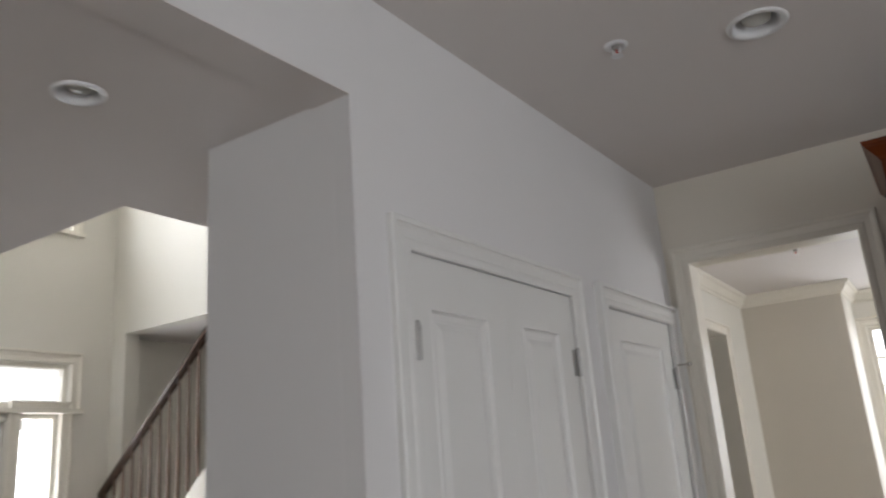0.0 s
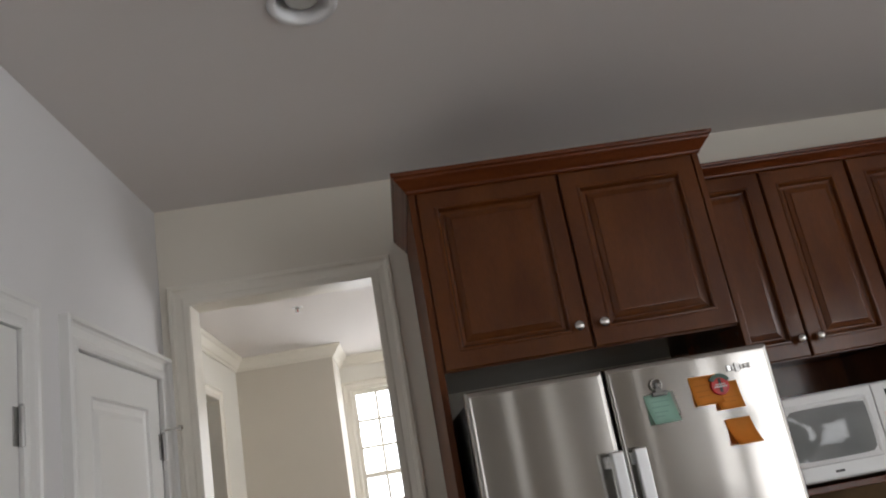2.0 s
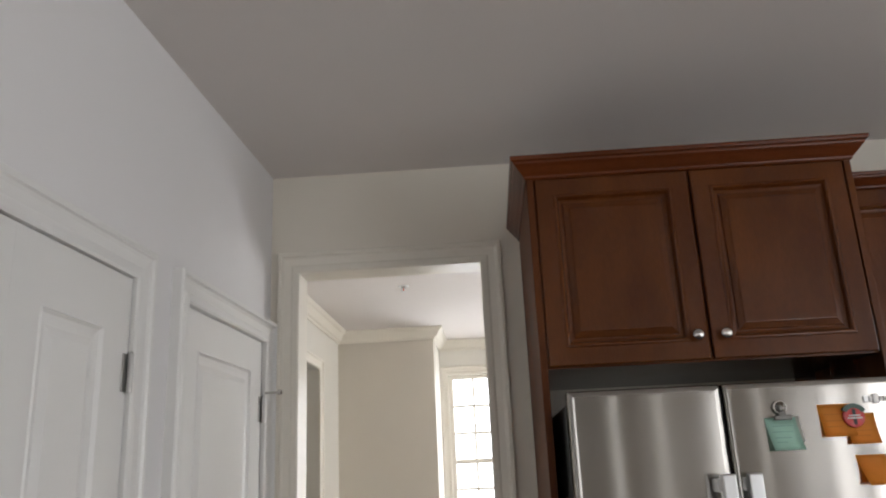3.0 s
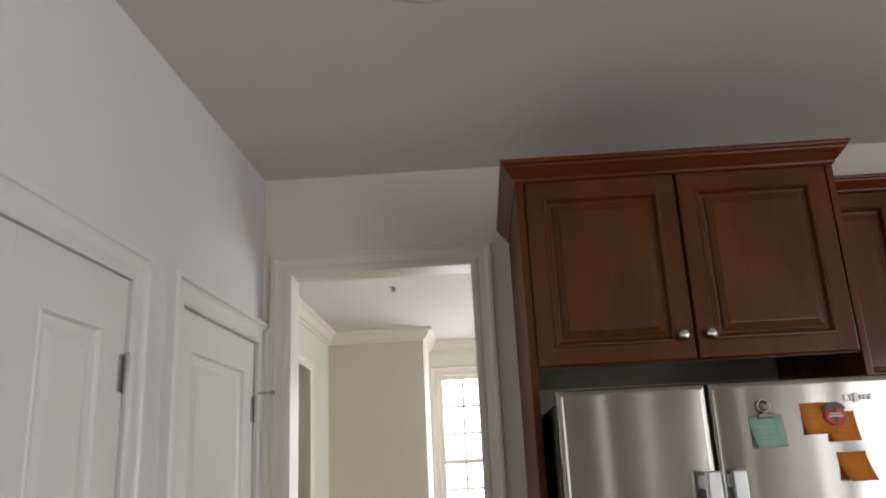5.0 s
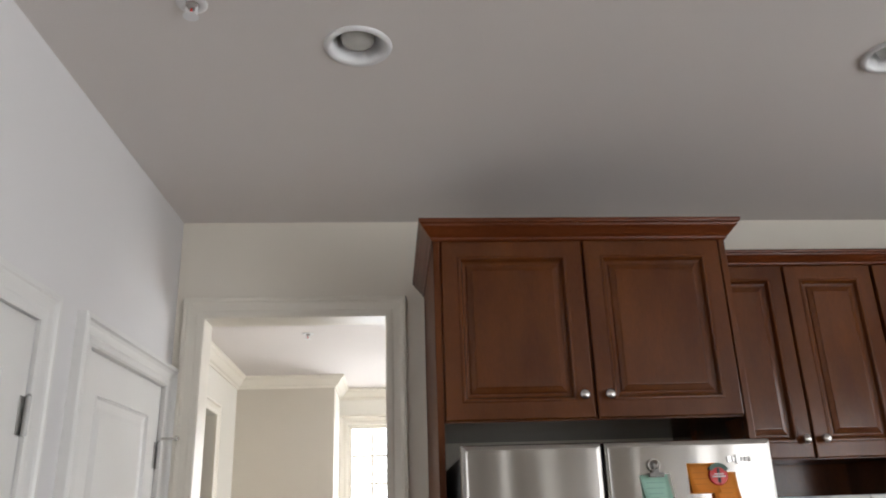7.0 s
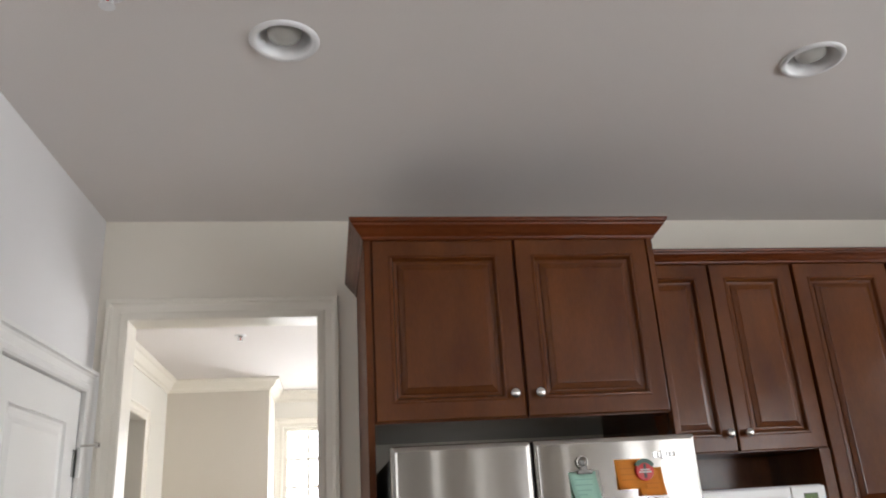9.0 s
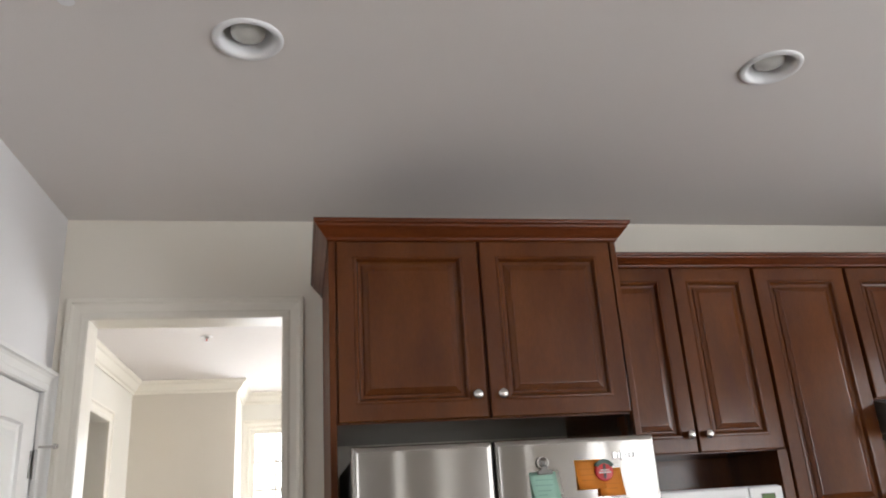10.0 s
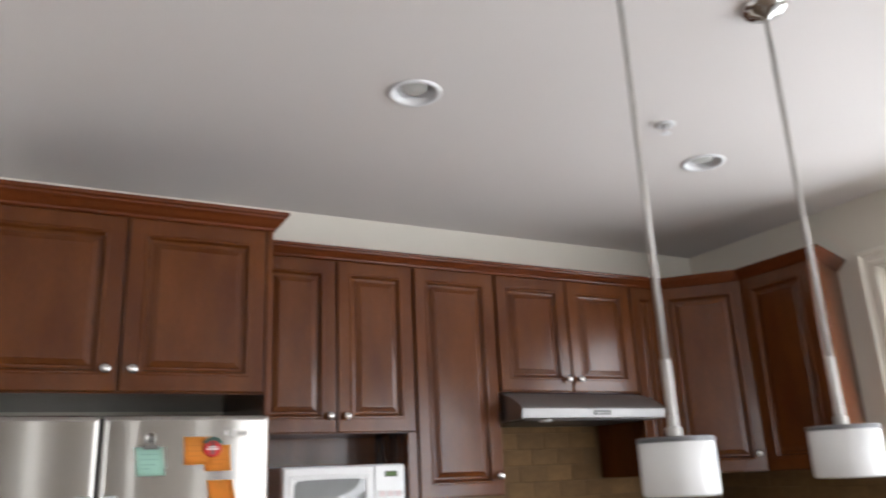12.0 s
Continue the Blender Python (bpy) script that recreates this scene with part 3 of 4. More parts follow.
def knob_mesh(at, turn):
    m = facing(at, turn)
    bm = lathe([(0.006, 0.0), (0.0055, 0.010), (0.007, 0.014), (0.0135, 0.018), (0.0155, 0.023), (0.0145, 0.028), (0.009, 0.0315), (0.0, 0.0325)], (0, 0, 0), 20)
    bmesh.ops.transform(bm, matrix=m, verts=bm.verts)
    return bm


def cab_door(parent, origin, turn, width, z0, z1, knob):
    """A raised-panel door, whose lower left front corner is origin; knob: (across, up) from that corner, or None."""
    m = facing(origin, turn)
    bm = bmesh.new()
    loops = rings_panel(bm, 0.0, width, 0.0, z1 - z0, FRAME, m, back=-0.02)
    bm.faces.new([bm.verts.new(m @ Vector(c)) for c in ((0.072, 0.072, -0.0127), (width - 0.072, 0.072, -0.0127), (width - 0.072, z1 - z0 - 0.072, -0.0127), (0.072, z1 - z0 - 0.072, -0.0127))])
    d = part("door", bm, WOOD, parent)
    pb = bmesh.new()
    loops = rings_panel(pb, 0.0, width, 0.0, z1 - z0, PANEL, m)
    pb.faces.new(loops[-1])
    part("panel", pb, WOOD, d)
    if knob:
        part("knob", knob_mesh(m @ Vector((knob[0], knob[1], 0.0)), turn), NICKEL, d, "round satin nickel knob", smooth=True)
    return d


CROWN = [(0.0, 0.0), (0.002, 0.0), (0.008, 0.004), (0.010, 0.010), (0.020, 0.018), (0.034, 0.032), (0.044, 0.040), (0.046, 0.046), (0.054, 0.050), (0.056, 0.056), (0.056, 0.062), (0.0, 0.062)]

FX0, FX1, FZ0, FZ1 = 0.940, 1.876, 1.868, 2.430
fc = thing("refrigerator_cabinet", (1.41, 0, 0), "stained maple cabinet surround over refrigerator, doors closed", "cabinet")
part("body", boxed(FX0 + 0.02, FX1 - 0.02, -0.612, -0.002, FZ0, FZ1 + 0.01), WOOD, fc)
part("side_panel", boxed(FX0, FX0 + 0.02, -0.632, -0.002, 0.0, FZ1 + 0.012, bevel=0.002), WOODV, fc)
part("side_panel", boxed(FX1 - 0.02, FX1, -0.632, -0.002, 0.0, FZ1 + 0.012, bevel=0.002), WOOD, fc)
fm = 1.410
cab_door(fc, (FX0 + 0.024, -0.633, FZ0 + 0.004), 0, fm - 0.004 - FX0 - 0.024, FZ0 + 0.004, FZ1 - 0.006, (fm - 0.004 - FX0 - 0.024 - 0.034, 0.066))
cab_door(fc, (fm + 0.004, -0.633, FZ0 + 0.004), 0, FX1 - 0.024 - fm - 0.004, FZ0 + 0.004, FZ1 - 0.006, (0.034, 0.066))
part("crown", sweep([(FX0, -0.002), (FX0, -0.632), (FX1, -0.632), (FX1, -0.002)], [(o * 0.80, d) for o, d in CROWN], lambda p, d: Vector((p.x, p.y, FZ1 - 0.006 + d))), WOODH, fc, "stained maple crown moulding with mitred corners")

UF, UZ1 = -0.345, 2.440
UB = -UF - 0.022
c2 = thing("wall_cabinet", (2.22, 0, 1.35), "two-door stained maple wall cabinet over open microwave shelf", "cabinet", "upper kitchen cabinets")
part("body", boxed(1.878, 2.540, -UB, -0.002, 1.757, UZ1 + 0.01), WOOD, c2)
cab_door(c2, (1.884, UF, 1.760), 0, 0.321, 1.760, UZ1 - 0.012, (0.321 - 0.030, 0.060))
cab_door(c2, (2.213, UF, 1.760), 0, 0.322, 1.760, UZ1 - 0.012, (0.030, 0.060))
part("side_panel", boxed(1.878, 1.896, -UB, -0.002, 1.355, 1.757), WOOD, c2)
part("side_panel", boxed(2.500, 2.540, -UB - 0.02, -0.002, 1.355, 1.757, bevel=0.002), WOOD, c2)
part("shelf", boxed(1.878, 2.540, -UB - 0.06, -0.002, 1.335, 1.355, bevel=0.002), WOODH, c2)
part("back_panel", boxed(1.896, 2.500, -0.010, -0.002, 1.355, 1.757), WOOD, c2)

c3 = thing("wall_cabinet", (2.74, 0, 1.5), "tall single-door stained maple wall cabinet", "cabinet", "upper kitchen cabinets")
part("body", boxed(2.542, 2.936, -UB, -0.002, 1.500, UZ1 + 0.01), WOOD, c3)
cab_door(c3, (2.548, UF, 1.503), 0, 0.382, 1.503, UZ1 - 0.012, (0.382 - 0.030, 0.075))

c4 = thing("wall_cabinet", (3.32, 0, 1.92), "short two-door stained maple cabinet above range hood", "cabinet", "upper kitchen cabinets")
part("body", boxed(2.938, 3.700, -UB, -0.002, 1.918, UZ1 + 0.01), WOOD, c4)
cab_door(c4, (2.944, UF, 1.922), 0, 0.373, 1.922, UZ1 - 0.012, (0.373 - 0.030, 0.055))
cab_door(c4, (3.325, UF, 1.922), 0, 0.371, 1.922, UZ1 - 0.012, (0.030, 0.055))

CX, CY = XR - 0.61, -0.61
c5 = thing("wall_cabinet", (3.78, 0, 1.5), "narrow single-door stained maple cabinet beside range hood", "cabinet", "upper kitchen cabinets")
part("body", boxed(3.702, CX, -UB, -0.002, 1.545, UZ1 + 0.01), WOOD, c5)
cab_door(c5, (3.706, UF, 1.548), 0, CX - 3.706 - 0.002, 1.548, UZ1 - 0.012, (0.028, 0.075))

c6 = thing("corner_cabinet", (XR - 0.3, -0.3, 1.5), "diagonal stained maple corner wall cabinet", "cabinet", "upper kitchen cabinets")
bm = bmesh.new()
poly = [(CX + 0.001, -0.002), (CX + 0.001, -UB), (XR - UB, CY + 0.001), (XR - 0.002, CY + 0.001), (XR - 0.002, -0.002)]
lo = [bm.verts.new((*p, 1.545)) for p in poly]
hi = [bm.verts.new((*p, UZ1 + 0.01)) for p in poly]
bm.faces.new(lo), bm.faces.new(hi)
for i in range(5):
    bm.faces.new((lo[i], lo[(i + 1) % 5], hi[(i + 1) % 5], hi[i]))
part("body", bm, WOOD, c6)
diag = math.hypot(XR - UB - CX, CY + UB)
ang = math.degrees(math.atan2(CY + UB, XR - UB - CX))
nrm = Vector((math.sin(radians(ang)), -math.cos(radians(ang)), 0))
org = Vector((CX, -UB, 1.548)) + nrm * 0.022 + Vector((math.cos(radians(ang)), math.sin(radians(ang)), 0)) * 0.006
cab_door(c6, org, ang, diag - 0.012, 1.548, UZ1 - 0.012, (diag - 0.012 - 0.030, 0.075))

c7 = thing("wall_cabinet", (XR - 0.16, -0.83, 1.5), "stained maple wall cabinet by the window, end panel sunlit", "cabinet", "upper kitchen cabinets")
bm = bmesh.new()
poly = [(XR - 0.002, CY - 0.001), (XR - UB, CY - 0.001), (XR - UB, -1.005), (XR - UB + 0.02, -1.022), (XR - 0.002, -0.900)]
lo = [bm.verts.new((*p, 1.545)) for p in poly]
hi = [bm.verts.new((*p, UZ1 + 0.01)) for p in poly]
bm.faces.new(lo), bm.faces.new(hi)
for i in range(5):
    bm.faces.new((lo[i], lo[(i + 1) % 5], hi[(i + 1) % 5], hi[i]))
part("body", bm, WOOD, c7)
cab_door(c7, (XR - UB - 0.022, CY - 0.012, 1.548), -90, 1.0 + CY - 0.016, 1.548, UZ1 - 0.012, (1.0 + CY - 0.046, 0.075))
crown_path = [(1.924, UF + 0.004), (CX + 0.008, UF + 0.004), (XR - UB - 0.018, CY - 0.008), (XR - UB - 0.018, -1.024), (XR - 0.002, -0.904)]
tagged(part("crown_moulding", sweep(crown_path, [(o * 0.8, d) for o, d in CROWN], lambda p, d: Vector((p.x, p.y, UZ1 - 0.010 + d * 0.75))), WOODH), "stained maple crown moulding along wall cabinets", "crown moulding")


# ---- worktop under the kitchen window: unseen, added to bounce sunlight onto the ceiling ----
WX = XR - 0.002
bc = thing("base_cabinet", (XR - 0.3, -1.6, 0), "unseen stained maple base cabinet, added to carry the worktop", "cabinet")
part("body", boxed(XR - 0.60, WX, -3.0, -0.10, 0.10, 0.88), WOOD, bc)
part("plinth", boxed(XR - 0.53, WX, -2.98, -0.12, 0.0, 0.10), DARK, bc)
for i in range(5):
    cab_door(bc, (XR - 0.622, -0.42 - i * 0.515, 0.12), -90, 0.50, 0.12, 0.86, (0.47 if i % 2 else 0.03, 0.66))
wt = part("worktop", boxed(XR - 0.64, WX, -3.02, -0.10, 0.88, 0.92, bevel=0.006), STONE)
tagged(wt, "unseen pale stone worktop, added to bounce sunlight up to the ceiling", "worktop")


# ---- range hood ----
hood = thing("range_hood", (3.32, -0.25, 1.79), "brushed steel slim under-cabinet range hood", "range hood")
prof = [(-0.004, 1.916), (-0.30, 1.916), (-0.335, 1.912), (-0.42, 1.885), (-0.475, 1.855), (-0.497, 1.838), (-0.500, 1.832), (-0.491, 1.798), (-0.487, 1.794), (-0.004, 1.794)]
bm = bmesh.new()
ends = [[bm.verts.new((x, y, z)) for y, z in prof] for x in (2.940, 3.698)]
for i in range(len(prof)):
    j = (i + 1) % len(prof)
    bm.faces.new((ends[0][i], ends[0][j], ends[1][j], ends[1][i]))
bm.faces.new(ends[0]), bm.faces.new(ends[1])
part("canopy", bm, HOODST, hood)
part("control_panel", boxed(3.30, 3.385, -0.5010, -0.490, 1.808, 1.826, bevel=0.001), DARK, hood, "small dark control strip")
for i in range(3):
    part("button", boxed(3.312 + i * 0.024, 3.326 + i * 0.024, -0.5018, -0.500, 1.813, 1.819), HOODST, hood)
part("filter", boxed(2.98, 3.66, -0.44, -0.06, 1.790, 1.7945), DARK, hood, "dark grease filter underneath")
part("hood_lamp", lathe([(0.03, 1.7935), (0.03, 1.788), (0.02, 1.784), (0.0, 1.783)], (3.10, -0.42, 0), 16), LAMPWHITE, hood, "small lamp under hood", smooth=True)


# ---- refrigerator ----
fr = thing("refrigerator", (1.404, -0.42, 0), "brushed stainless french-door refrigerator with papers and magnets on it", "refrigerator")
RX0, RX1, RY, RZ = 0.988, 1.820, -0.838, 1.785
part("body", boxed(RX0 + 0.004, RX1 - 0.004, -0.755, -0.06, 0.03, RZ - 0.022, bevel=0.004), FSIDE, fr, "dark grey painted case")
rm = (RX0 + RX1) / 2 - 0.042
BOW = 0.0085


def fridge_door(x0, x1, z0, z1):
    """A slightly bowed steel door with rounded edges."""
    bm = bmesh.new()
    across = [0.0, 0.004, 0.010, 0.016] + [0.016 + (x1 - x0 - 0.032) * k / 12 for k in range(1, 12)] + [x1 - x0 - d for d in (0.016, 0.010, 0.004, 0.0)]
    n = len(across) - 1
    up = ((0.0, 0.008), (0.003, 0.003), (0.009, 0.0), (0.016, 0.0), (0.05, 0.0))
    front = []
    for z, dz in [(z0 + a, d) for a, d in up] + [((z0 + z1) / 2, 0.0)] + [(z1 - a, d) for a, d in reversed(up)]:
        row = []
        for i, x in enumerate(across):
            k = 2 * x / (x1 - x0) - 1
            edge = {0: 0.007, 1: 0.002, n - 1: 0.002, n: 0.007}.get(i, 0.0)
            row.append(bm.verts.new((x0 + x, RY + 0.012 - BOW * (1 - k * k) + max(edge, dz), z)))
        front.append(row)
    for a, b in zip(front, front[1:]):
        for i in range(n):
            bm.faces.new((a[i], a[i + 1], b[i + 1], b[i]))
    rim = front[0] + [r[-1] for r in front[1:]] + list(reversed(front[-1]))[1:] + [r[0] for r in reversed(front[1:-1])]
    bk = [bm.verts.new((v.co.x, -0.757, v.co.z)) for v in rim]
    for i in range(len(rim)):
        j = (i + 1) % len(rim)
        bm.faces.new((rim[i], bk[i], bk[j], rim[j]))
    bm.faces.new(bk)
    return bm


ld = part("door", fridge_door(RX0, rm - 0.004, 0.70, RZ), STEEL, fr, smooth=True)
rd = part("door", fridge_door(rm + 0.004, RX1, 0.70, RZ), STEEL, fr, smooth=True)
part("freezer_drawer", fridge_door(RX0, RX1, 0.06, 0.692), STEEL, fr, smooth=True)
part("door_gap_seal", boxed(rm - 0.02, rm + 0.02, -0.80, -0.756, 0.70, RZ - 0.006), DARK, fr)
for d, x in ((ld, rm - 0.030), (rd, rm + 0.030)):
    hb = boxed(x - 0.016, x + 0.016, RY - 0.058, RY - 0.034, 0.84, 1.575, bevel=0.004)
    box(hb, x - 0.010, x + 0.010, RY - 0.036, RY + 0.012, 1.535, 1.565)
    box(hb, x - 0.010, x + 0.010, RY - 0.036, RY + 0.012, 0.85, 0.88)
    part("handle", hb, HANDLE, d, "flat satin aluminium bar handle")
for x in (RX0 + 0.05, RX1 - 0.05):
    part("hinge_cover", boxed(x - 0.03, x + 0.03, -0.80, -0.72, RZ - 0.022, RZ - 0.004, bevel=0.004), FSIDE, fr)
FY = RY - 0.0015
# raised maker's mark: plain chrome bars
for i, (x, w, h) in enumerate(((1.690, 0.010, 0.016), (1.704, 0.005, 0.014), (1.713, 0.012, 0.024), (1.728, 0.006, 0.012), (1.737, 0.009, 0.012), (1.749, 0.006, 0.014))):
    part("mark", boxed(x, x + w, FY + 0.001, FY + 0.0105, 1.732 - h / 2, 1.732 + h / 2, bevel=0.001, seg=1), CHROME, fr)


def paper(name, x0, x1, z0, z1, curl, tilt, mat, label, ink=None, lines=(), off=0.0012):
    """A small sheet held at its top, its lower edge curling off the door; lines: rows of faint writing (v, u0, u1)."""
    def surf(u, v, lift=0.0):
        x = x0 + (x1 - x0) * u + tilt * v
        k = 2 * (x - rm - 0.004) / (RX1 - rm - 0.004) - 1
        return (x, RY + 0.012 - BOW * (1 - k * k) - off - curl * v ** 2.2 - 0.3 * curl * v * v * (1 - u) - lift, z1 - (z1 - z0) * v)

    bm = bmesh.new()
    rows = [[bm.verts.new(surf(u / 4, v / 8)) for u in range(5)] for v in range(9)]
    for a, b in zip(rows, rows[1:]):
        for i in range(4):
            bm.faces.new((a[i], a[i + 1], b[i + 1], b[i]))
    bmesh.ops.solidify(bm, geom=bm.faces[:], thickness=0.0004)
    ob = tagged(part(name, bm, mat, smooth=True), label, "paper note")
    for v, u0, u1 in lines:
        wb = bmesh.new()
        top = [wb.verts.new(surf(u0 + (u1 - u0) * k / 6, v, 0.0009)) for k in range(7)]
        low = [wb.verts.new(surf(u0 + (u1 - u0) * k / 6, v + 0.030, 0.0009)) for k in range(7)]
        for k in range(6):
            wb.faces.new((top[k], top[k + 1], low[k + 1], low[k]))
        part("writing", wb, ink, ob)
    return ob


paper("paper_slip", 1.456, 1.530, 1.640, 1.700, 0.006, 0.006, PAPERW, "off-white paper slip behind green note on refrigerator")
paper("sticky_note", 1.450, 1.522, 1.622, 1.698, 0.018, 0.008, GREENP, "pale green paper note under clip magnet on refrigerator", INKG, ((0.24, 0.18, 0.86), (0.42, 0.14, 0.80), (0.60, 0.16, 0.70), (0.74, 0.16, 0.5)), off=0.0026)
paper("sticky_note", 1.578, 1.655, 1.648, 1.724, 0.008, 0.004, ORANGEP, "orange paper note under round magnet on refrigerator", INKO, ((0.30, 0.12, 0.62), (0.50, 0.12, 0.70), (0.68, 0.14, 0.6)))
paper("sticky_note", 1.636, 1.706, 1.629, 1.700, 0.010, 0.004, ORANGEP, "orange paper note overlapping another on refrigerator", INKO, ((0.55, 0.2, 0.85), (0.72, 0.2, 0.7)), off=0.0024)
paper("sticky_note", 1.646, 1.716, 1.536, 1.604, 0.022, 0.012, ORANGEP, "orange paper note curling off refrigerator door")
DY = RY + 0.0015
mg = thing("magnet", (1.657, DY, 1.692), "round red magnet with dark green band holding notes", "magnet")
part("disc", lathe([(0.0255, 0.0), (0.0255, -0.006), (0.0235, -0.0085), (0.0, -0.0092)], (1.657, DY, 1.692), 32, axis="y"), REDM, mg, "glossy red enamel disc")
bm = bmesh.new()
arc = [(math.radians(a)) for a in range(28, 153, 8)]
io = [[bm.verts.new((1.657 + r * math.cos(a), y, 1.692 + r * math.sin(a))) for a in arc] for r, y in ((0.020, DY - 0.0095), (0.031, DY - 0.0095), (0.031, DY - 0.002), (0.020, DY - 0.002))]
for k in range(4):
    for i in range(len(arc) - 1):
        bm.faces.new((io[k][i], io[k][i + 1], io[(k + 1) % 4][i + 1], io[(k + 1) % 4][i]))
part("band", bm, GREENM, mg, "dark green curved band")
for x0, x1, z0, z1 in ((1.640, 1.674, 1.687, 1.691), (1.644, 1.670, 1.6935, 1.6965)):
    part("print", boxed(x0, x1, DY - 0.0108, DY - 0.0085, z0, z1), PALE, mg)
part("print", boxed(1.653, 1.661, DY - 0.0104, DY - 0.0085, 1.674, 1.710, bevel=0.001, seg=1), DARK, mg)
cl = thing("clip_magnet", (1.492, DY, 1.705), "steel spring clip magnet with round head", "magnet")
part("head", lathe([(0.0165, 0.0), (0.0165, -0.007), (0.0145, -0.009), (0.0125, -0.007), (0.0115, -0.003), (0.0, -0.003)], (1.489, DY, 1.722), 28, axis="y"), NICKEL, cl, "pale round clip head", smooth=True)
part("rivet", boxed(1.486, 1.494, DY - 0.006, DY - 0.002, 1.714, 1.727, bevel=0.001, seg=1), CLIPM, cl)
part("jaw", boxed(1.472, 1.512, DY - 0.012, DY, 1.692, 1.703, bevel=0.002), CLIPM, cl)
part("spring", boxed(1.483, 1.499, DY - 0.010, DY - 0.001, 1.702, 1.712, bevel=0.001), CLIPM, cl)


# ---- microwave ----
mw = thing("microwave_oven", (2.22, -0.2, 1.355), "white countertop microwave oven on shelf", "microwave")
MX0, MX1, MY, MZ0, MZ1 = 1.985, 2.458, -0.385, 1.366, 1.640
part("case", boxed(MX0, MX1, MY + 0.002, -0.03, MZ0, MZ1, bevel=0.006), WHITEP, mw)
door_m = part("door", boxed(MX0 + 0.003, 2.330, MY - 0.018, MY + 0.001, MZ0 + 0.004, MZ1 - 0.004, bevel=0.006), WHITEP, mw)
bm = bmesh.new()
loops = rings_panel(bm, MX0 + 0.025, 2.312, MZ0 + 0.050, MZ1 - 0.030, [(0.0, 0.0), (0.004, 0.003), (0.012, 0.002), (0.018, -0.0012)], facing((0, MY - 0.0178, 0), 0))
part("window_rim", bm, WHITEP, door_m)
bm = bmesh.new()
nx, nz = 16, 10
grid = [[bm.verts.new((MX0 + 0.040 + (2.297 - MX0 - 0.040) * i / nx, MY - 0.0178 - 0.012 * (1 - (2 * i / nx - 1) ** 2) * (1 - (2 * k / nz - 1) ** 2), MZ0 + 0.066 + (MZ1 - MZ0 - 0.112) * k / nz)) for k in range(nz + 1)] for i in range(nx + 1)]
for i in range(nx):
    for k in range(nz):
        bm.faces.new((grid[i][k], grid[i + 1][k], grid[i + 1][k + 1], grid[i][k + 1]))
part("window", bm, MWGLASS, door_m, "grey bulging reflective door window", smooth=True)
part("mark", boxed(2.135, 2.165, MY - 0.0195, MY - 0.0175, MZ0 + 0.024, MZ0 + 0.031), DARK, door_m)
pan = part("control_panel", boxed(2.334, MX1 - 0.003, MY - 0.014, MY + 0.001, MZ0 + 0.004, MZ1 - 0.004, bevel=0.004), WHITEP, mw)
part("display", boxed(2.375, 2.425, MY - 0.0155, MY - 0.0135, MZ1 - 0.046, MZ1 - 0.026), DARK, pan, "dark display")
for i in range(4):
    part("digit", boxed(2.381 + i * 0.0105, 2.388 + i * 0.0105, MY - 0.0162, MY - 0.0152, MZ1 - 0.042, MZ1 - 0.030), LCD, pan)
for r in range(5):
    for c in range(3):
        part("key", boxed(2.352 + c * 0.032, 2.376 + c * 0.032, MY - 0.0155, MY - 0.0135, MZ0 + 0.030 + r * 0.032, MZ0 + 0.050 + r * 0.032, bevel=0.001, seg=1), PALE, pan)
for x in (MX0 + 0.04, MX1 - 0.04):
    for y in (-0.33, -0.08):
        part("foot", lathe([(0.012, MZ0 + 0.001), (0.012, 1.355)], (x, y, 0), 12), DARK, mw)


# ---- ceiling lamps, sprinklers and pendants ----
def downlight(x, y, z, k=1.0):
    d = thing("recessed_light", (x, y, z), "white recessed ceiling light, unlit, frosted bulb", "ceiling light", "recessed ceiling lights")
    part("trim_ring", lathe([(0.070 * k, z + 0.012), (0.074 * k, z - 0.003), (0.080 * k, z - 0.007), (0.092 * k, z - 0.006), (0.095 * k, z - 0.002), (0.095 * k, z + 0.0005)], (x, y, 0), 48, cap=False), LAMPWHITE, d, smooth=True)
    bm = lathe([(0.0745 * k, z - 0.001), (0.066 * k, z + 0.035 * k), (0.060 * k, z + 0.075 * k), (0.054 * k, z + 0.12 * k), (0.0, z + 0.121 * k)], (x, y, 0), 40, cap=False)
    part("reflector", bm, LAMPWHITE, d, smooth=True)
    part("bulb", lathe([(a * k, z + h * k) for a, h in ((0.018, 0.119), (0.022, 0.075), (0.042, 0.045), (0.047, 0.024), (0.044, 0.014), (0.030, 0.008), (0.0, 0.006))], (x, y, 0), 32), BULB, d, "frosted flood bulb", smooth=True)
    return d


d0 = downlight(LAMPS[0][0], LAMP_ROW, CEIL, 0.91)
for lx, _, dy in LAMPS[1:]:
    copy_thing(d0, pose(lx, LAMP_ROW + dy, CEIL))
downlight(-0.515, -2.533, SOFFIT, 0.62)


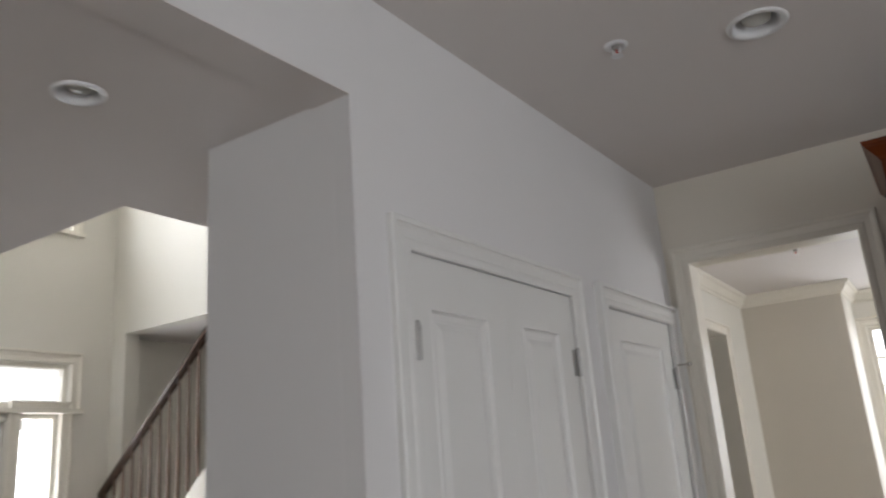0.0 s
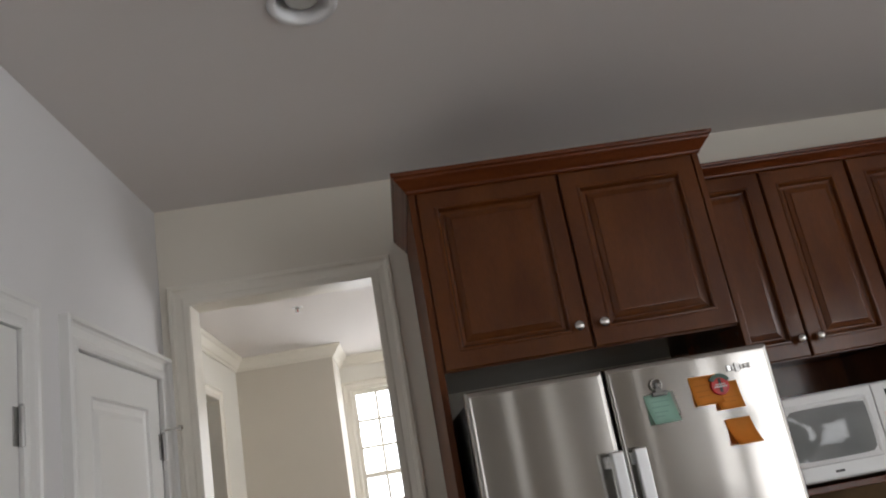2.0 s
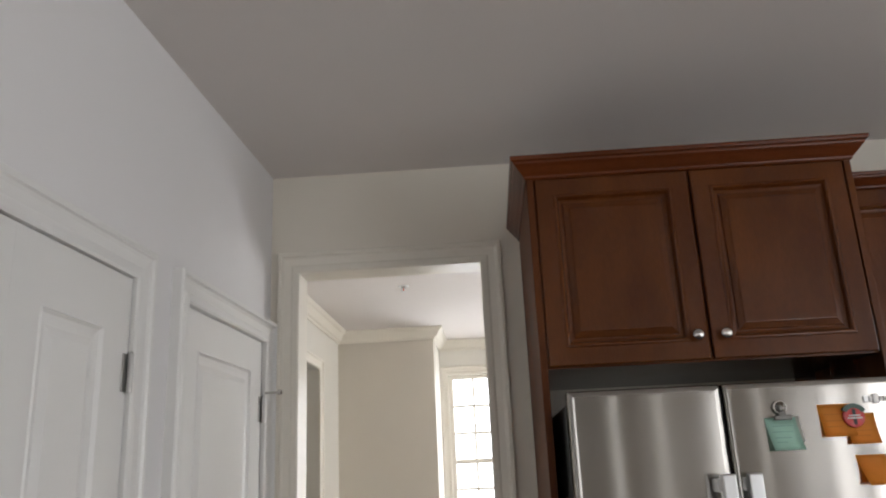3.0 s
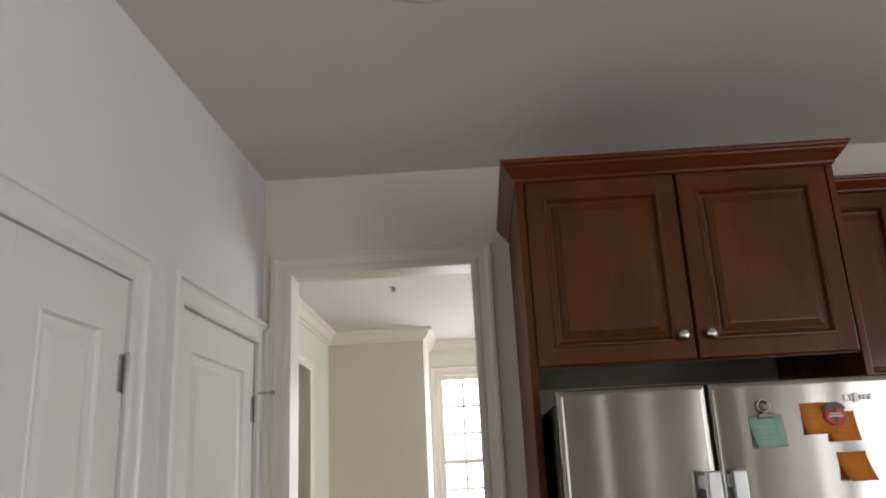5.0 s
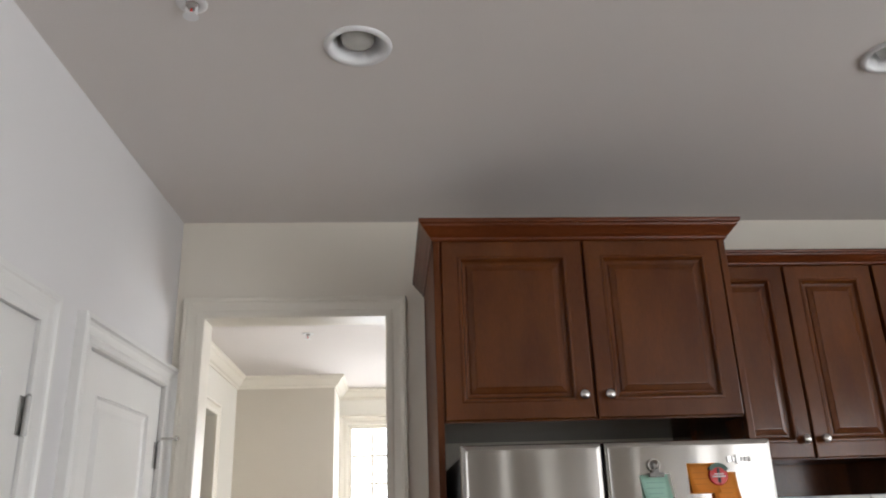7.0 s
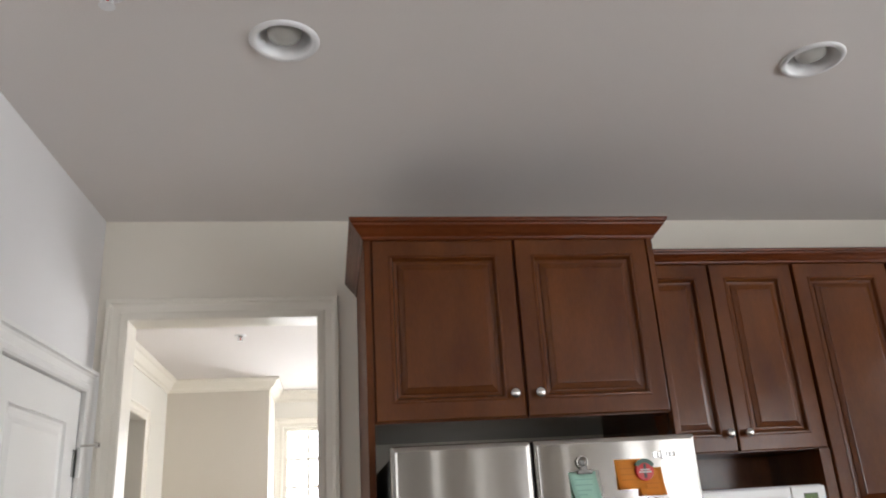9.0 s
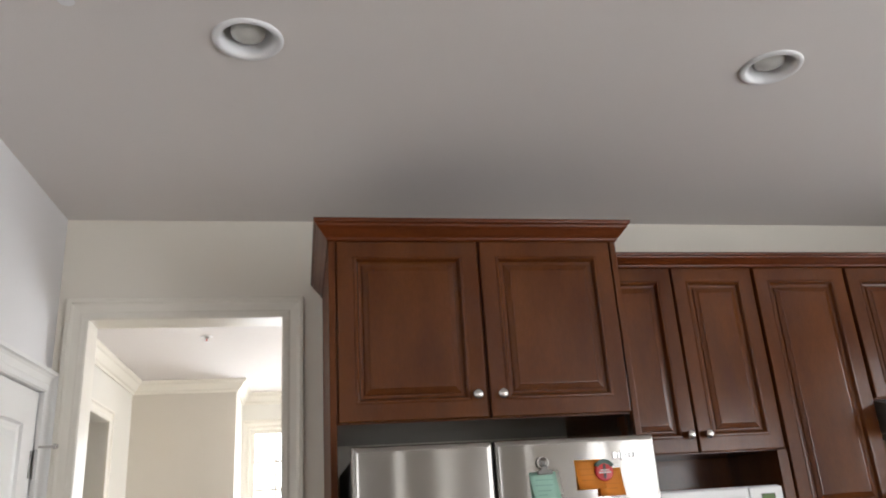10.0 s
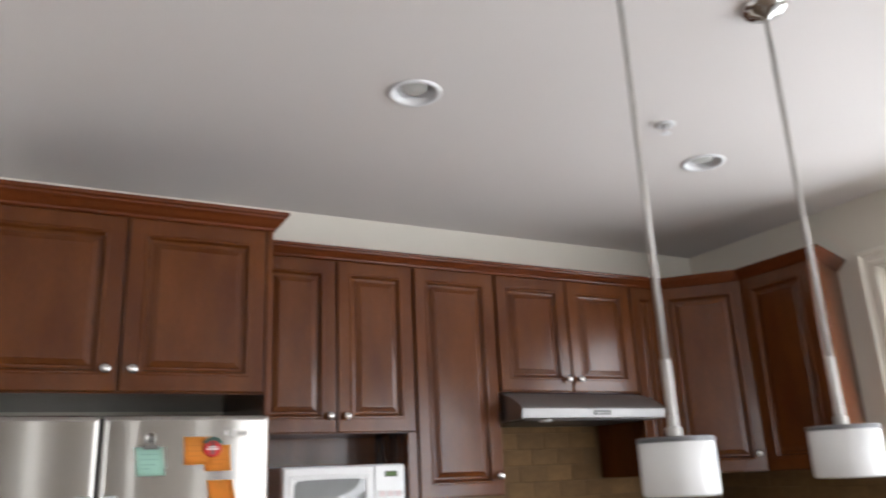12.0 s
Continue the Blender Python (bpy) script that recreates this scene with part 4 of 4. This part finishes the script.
def sprinkler(x, y, z):
    s = thing("fire_sprinkler", (x, y, z), "small white ceiling fire sprinkler head", "sprinkler", "fire sprinklers")
    part("escutcheon", lathe([(0.036, z + 0.001), (0.035, z - 0.003), (0.026, z - 0.006), (0.016, z - 0.004), (0.014, z + 0.0)], (x, y, 0), 28, cap=False), LAMPWHITE, s, smooth=True)
    part("inlet", lathe([(0.013, z + 0.002), (0.013, z - 0.010), (0.009, z - 0.014), (0.0, z - 0.0145)], (x, y, 0), 16), INLET, s, "grey recessed inlet")
    for a in (-1, 1):
        part("arm", boxed(x + a * 0.011 - 0.0025, x + a * 0.011 + 0.0025, y - 0.003, y + 0.003, z - 0.034, z - 0.009), LAMPWHITE, s)
    part("deflector", lathe([(0.0, z - 0.033), (0.017, z - 0.034), (0.018, z - 0.036), (0.0, z - 0.0375)], (x, y, 0), 16), LAMPWHITE, s)
    part("fuse_bulb", lathe([(0.003, z - 0.034), (0.0038, z - 0.024), (0.002, z - 0.013)], (x, y, 0), 10), REDM, s, "tiny red glass bulb")
    return s


s0 = sprinkler(0.356, -1.371, CEIL)
copy_thing(s0, pose(3.075, -1.33, CEIL, 0, 0, 40))
copy_thing(s0, pose(0.296, 1.90, CEIL, 0, 0, 20))


def pendant(x, y, lift=0.0):
    p = thing("pendant_lamp", (x, y, CEIL), "pendant lamp with white drum shade on slim metal rod", "pendant lamp", "pendant lamps")
    part("canopy", lathe([(0.062, CEIL), (0.062, CEIL - 0.006), (0.056, CEIL - 0.016), (0.040, CEIL - 0.026), (0.016, CEIL - 0.032), (0.009, CEIL - 0.040), (0.0, CEIL - 0.041)], (x, y, 0), 36), CHROME, p, "domed polished chrome ceiling rose", smooth=True)
    part("rod", lathe([(0.0065, CEIL - 0.038), (0.0065, 1.816 + lift)], (x, y, 0), 14), ROD, p, smooth=True)
    part("sleeve", lathe([(0.0, 1.818), (0.0095, 1.818), (0.0095, 1.706), (0.0105, 1.704), (0.0105, 1.684), (0.0145, 1.682), (0.0145, 1.660)], (x, y, 0), 20), ROD, p)
    sh = part("shade", lathe([(0.070, 1.656), (0.074, 1.650), (0.074, 1.556), (0.071, 1.551), (0.068, 1.554), (0.068, 1.648), (0.065, 1.650)], (x, y, 0), 48, cap=False), SHADE, p, "white glass drum shade", smooth=True)
    part("rim", lathe([(0.0, 1.663), (0.073, 1.663), (0.0755, 1.661), (0.0755, 1.653), (0.0, 1.652)], (x, y, 0), 48), RIM, sh, "grey metal top plate")
    part("diffuser", lathe([(0.0, 1.562), (0.067, 1.562), (0.067, 1.559), (0.0, 1.558)], (x, y, 0), 40), SHADE, sh)
    for ob in p.children:
        if ob.name.split(".")[0] in ("sleeve", "shade"):
            ob.location.z += lift
    return p


pendant(2.341, -1.952, -0.022)
pendant(2.812, -1.985, -0.006)


# ---- stair ----
st = thing("staircase", (-3.4, 0.5, 0), "stair with dark wooden handrail and slim balusters", "staircase")
SL = 0.90
x_lo, z_lo = -4.13, 1.585


def beam(a, b, w, h, bm=None):
    bm = bm or bmesh.new()
    a, b = Vector(a), Vector(b)
    d = (b - a).normalized()
    s = d.cross(Vector((0, 0, 1))).normalized() if abs(d.z) < 0.99 else Vector((1, 0, 0))
    u = s.cross(d)
    vs = [[bm.verts.new(p + s * (w / 2) * i + u * (h / 2) * j) for i, j in ((-1, -1), (1, -1), (1, 1), (-1, 1))] for p in (a, b)]
    for i in range(4):
        bm.faces.new((vs[0][i], vs[0][(i + 1) % 4], vs[1][(i + 1) % 4], vs[1][i]))
    bm.faces.new(vs[0]), bm.faces.new(vs[1])
    return bm


rail = beam((x_lo - 0.1, -0.035, z_lo - 0.1 * SL), (-2.75, -0.035, z_lo + (x_lo + 2.75) * -SL), 0.055, 0.05)
bmesh.ops.bevel(rail, geom=rail.edges[:], offset=0.012, segments=2, affect="EDGES")
part("handrail", rail, RAILW, st, "dark stained handrail")
part("stringer", beam((x_lo - 0.1, -0.035, z_lo - 1.15), (-2.75, -0.035, z_lo + (x_lo + 2.75) * -SL - 1.06), 0.04, 0.26), TRIM, st)
x = x_lo - 0.02
while x < -2.80:
    zt = z_lo + (x - x_lo) * SL
    part("baluster", lathe([(0.012, zt - 0.85), (0.016, zt - 0.6), (0.010, zt - 0.3), (0.009, zt - 0.02)], (x, -0.035, 0), 10), BALW, st)
    x += 0.098
for i in range(9):
    xs = -4.1 + i * 0.2
    part("step", boxed(xs, xs + 0.24, 0.06, 0.94, 0.55 + i * 0.181, 0.585 + i * 0.181, bevel=0.004), RAILW, st)
    part("riser", boxed(xs + 0.01, xs + 0.025, 0.06, 0.94, 0.55 + i * 0.181 - 0.145, 0.55 + i * 0.181), TRIM, st)

# ---- tiled splashback, pieces last ----
sb = thing("splashback", (3.3, 0, 1.2), "tan tumbled stone tile splashback under range hood", "splashback", kind="structure")
part("grout_bed", boxed(1.878, XR - 0.001, -0.006, -0.0005, 0.92, 1.93), GROUT, sb)
part("grout_bed", boxed(XR - 0.006, XR - 0.0005, -1.02, -0.006, 0.92, 1.546), GROUT, sb)
TW, TH, TG = 0.150, 0.074, 0.0025
tb = boxed(-TW / 2 + TG / 2, TW / 2 - TG / 2, -0.0035, 0.0, -TH / 2 + TG / 2, TH / 2 - TG / 2, bevel=0.0015, seg=1)
first = part("tile", tb, TILE)
tile_mesh = first.data
bpy.data.objects.remove(first)
rng = random.Random(5)


def tile(m):
    o = new("tile", tile_mesh)
    o.parent = sb
    o.matrix_basis = Matrix.Translation(-sb.location) @ m


for r in range(12):
    z = 1.06 + r * TH
    for c in range(19):
        x = 2.62 + c * TW + (TW / 2 if r % 2 else 0.0)
        if x + TW / 2 > XR - 0.01 or (z > (1.49 if x < 3.66 else 1.52) and not 3.0 < x < 3.64) or z > 1.90:
            continue
        tile(pose(x, -0.006 - rng.random() * 0.0015, z))
for r in range(7):
    z = 1.06 + r * TH
    for c in range(6):
        y = -0.10 - c * TW - (TW / 2 if r % 2 else 0.0)
        if y - TW / 2 < -1.02:
            continue
        tile(pose(XR - 0.006 - rng.random() * 0.0015, y, z, 0, 0, -90))
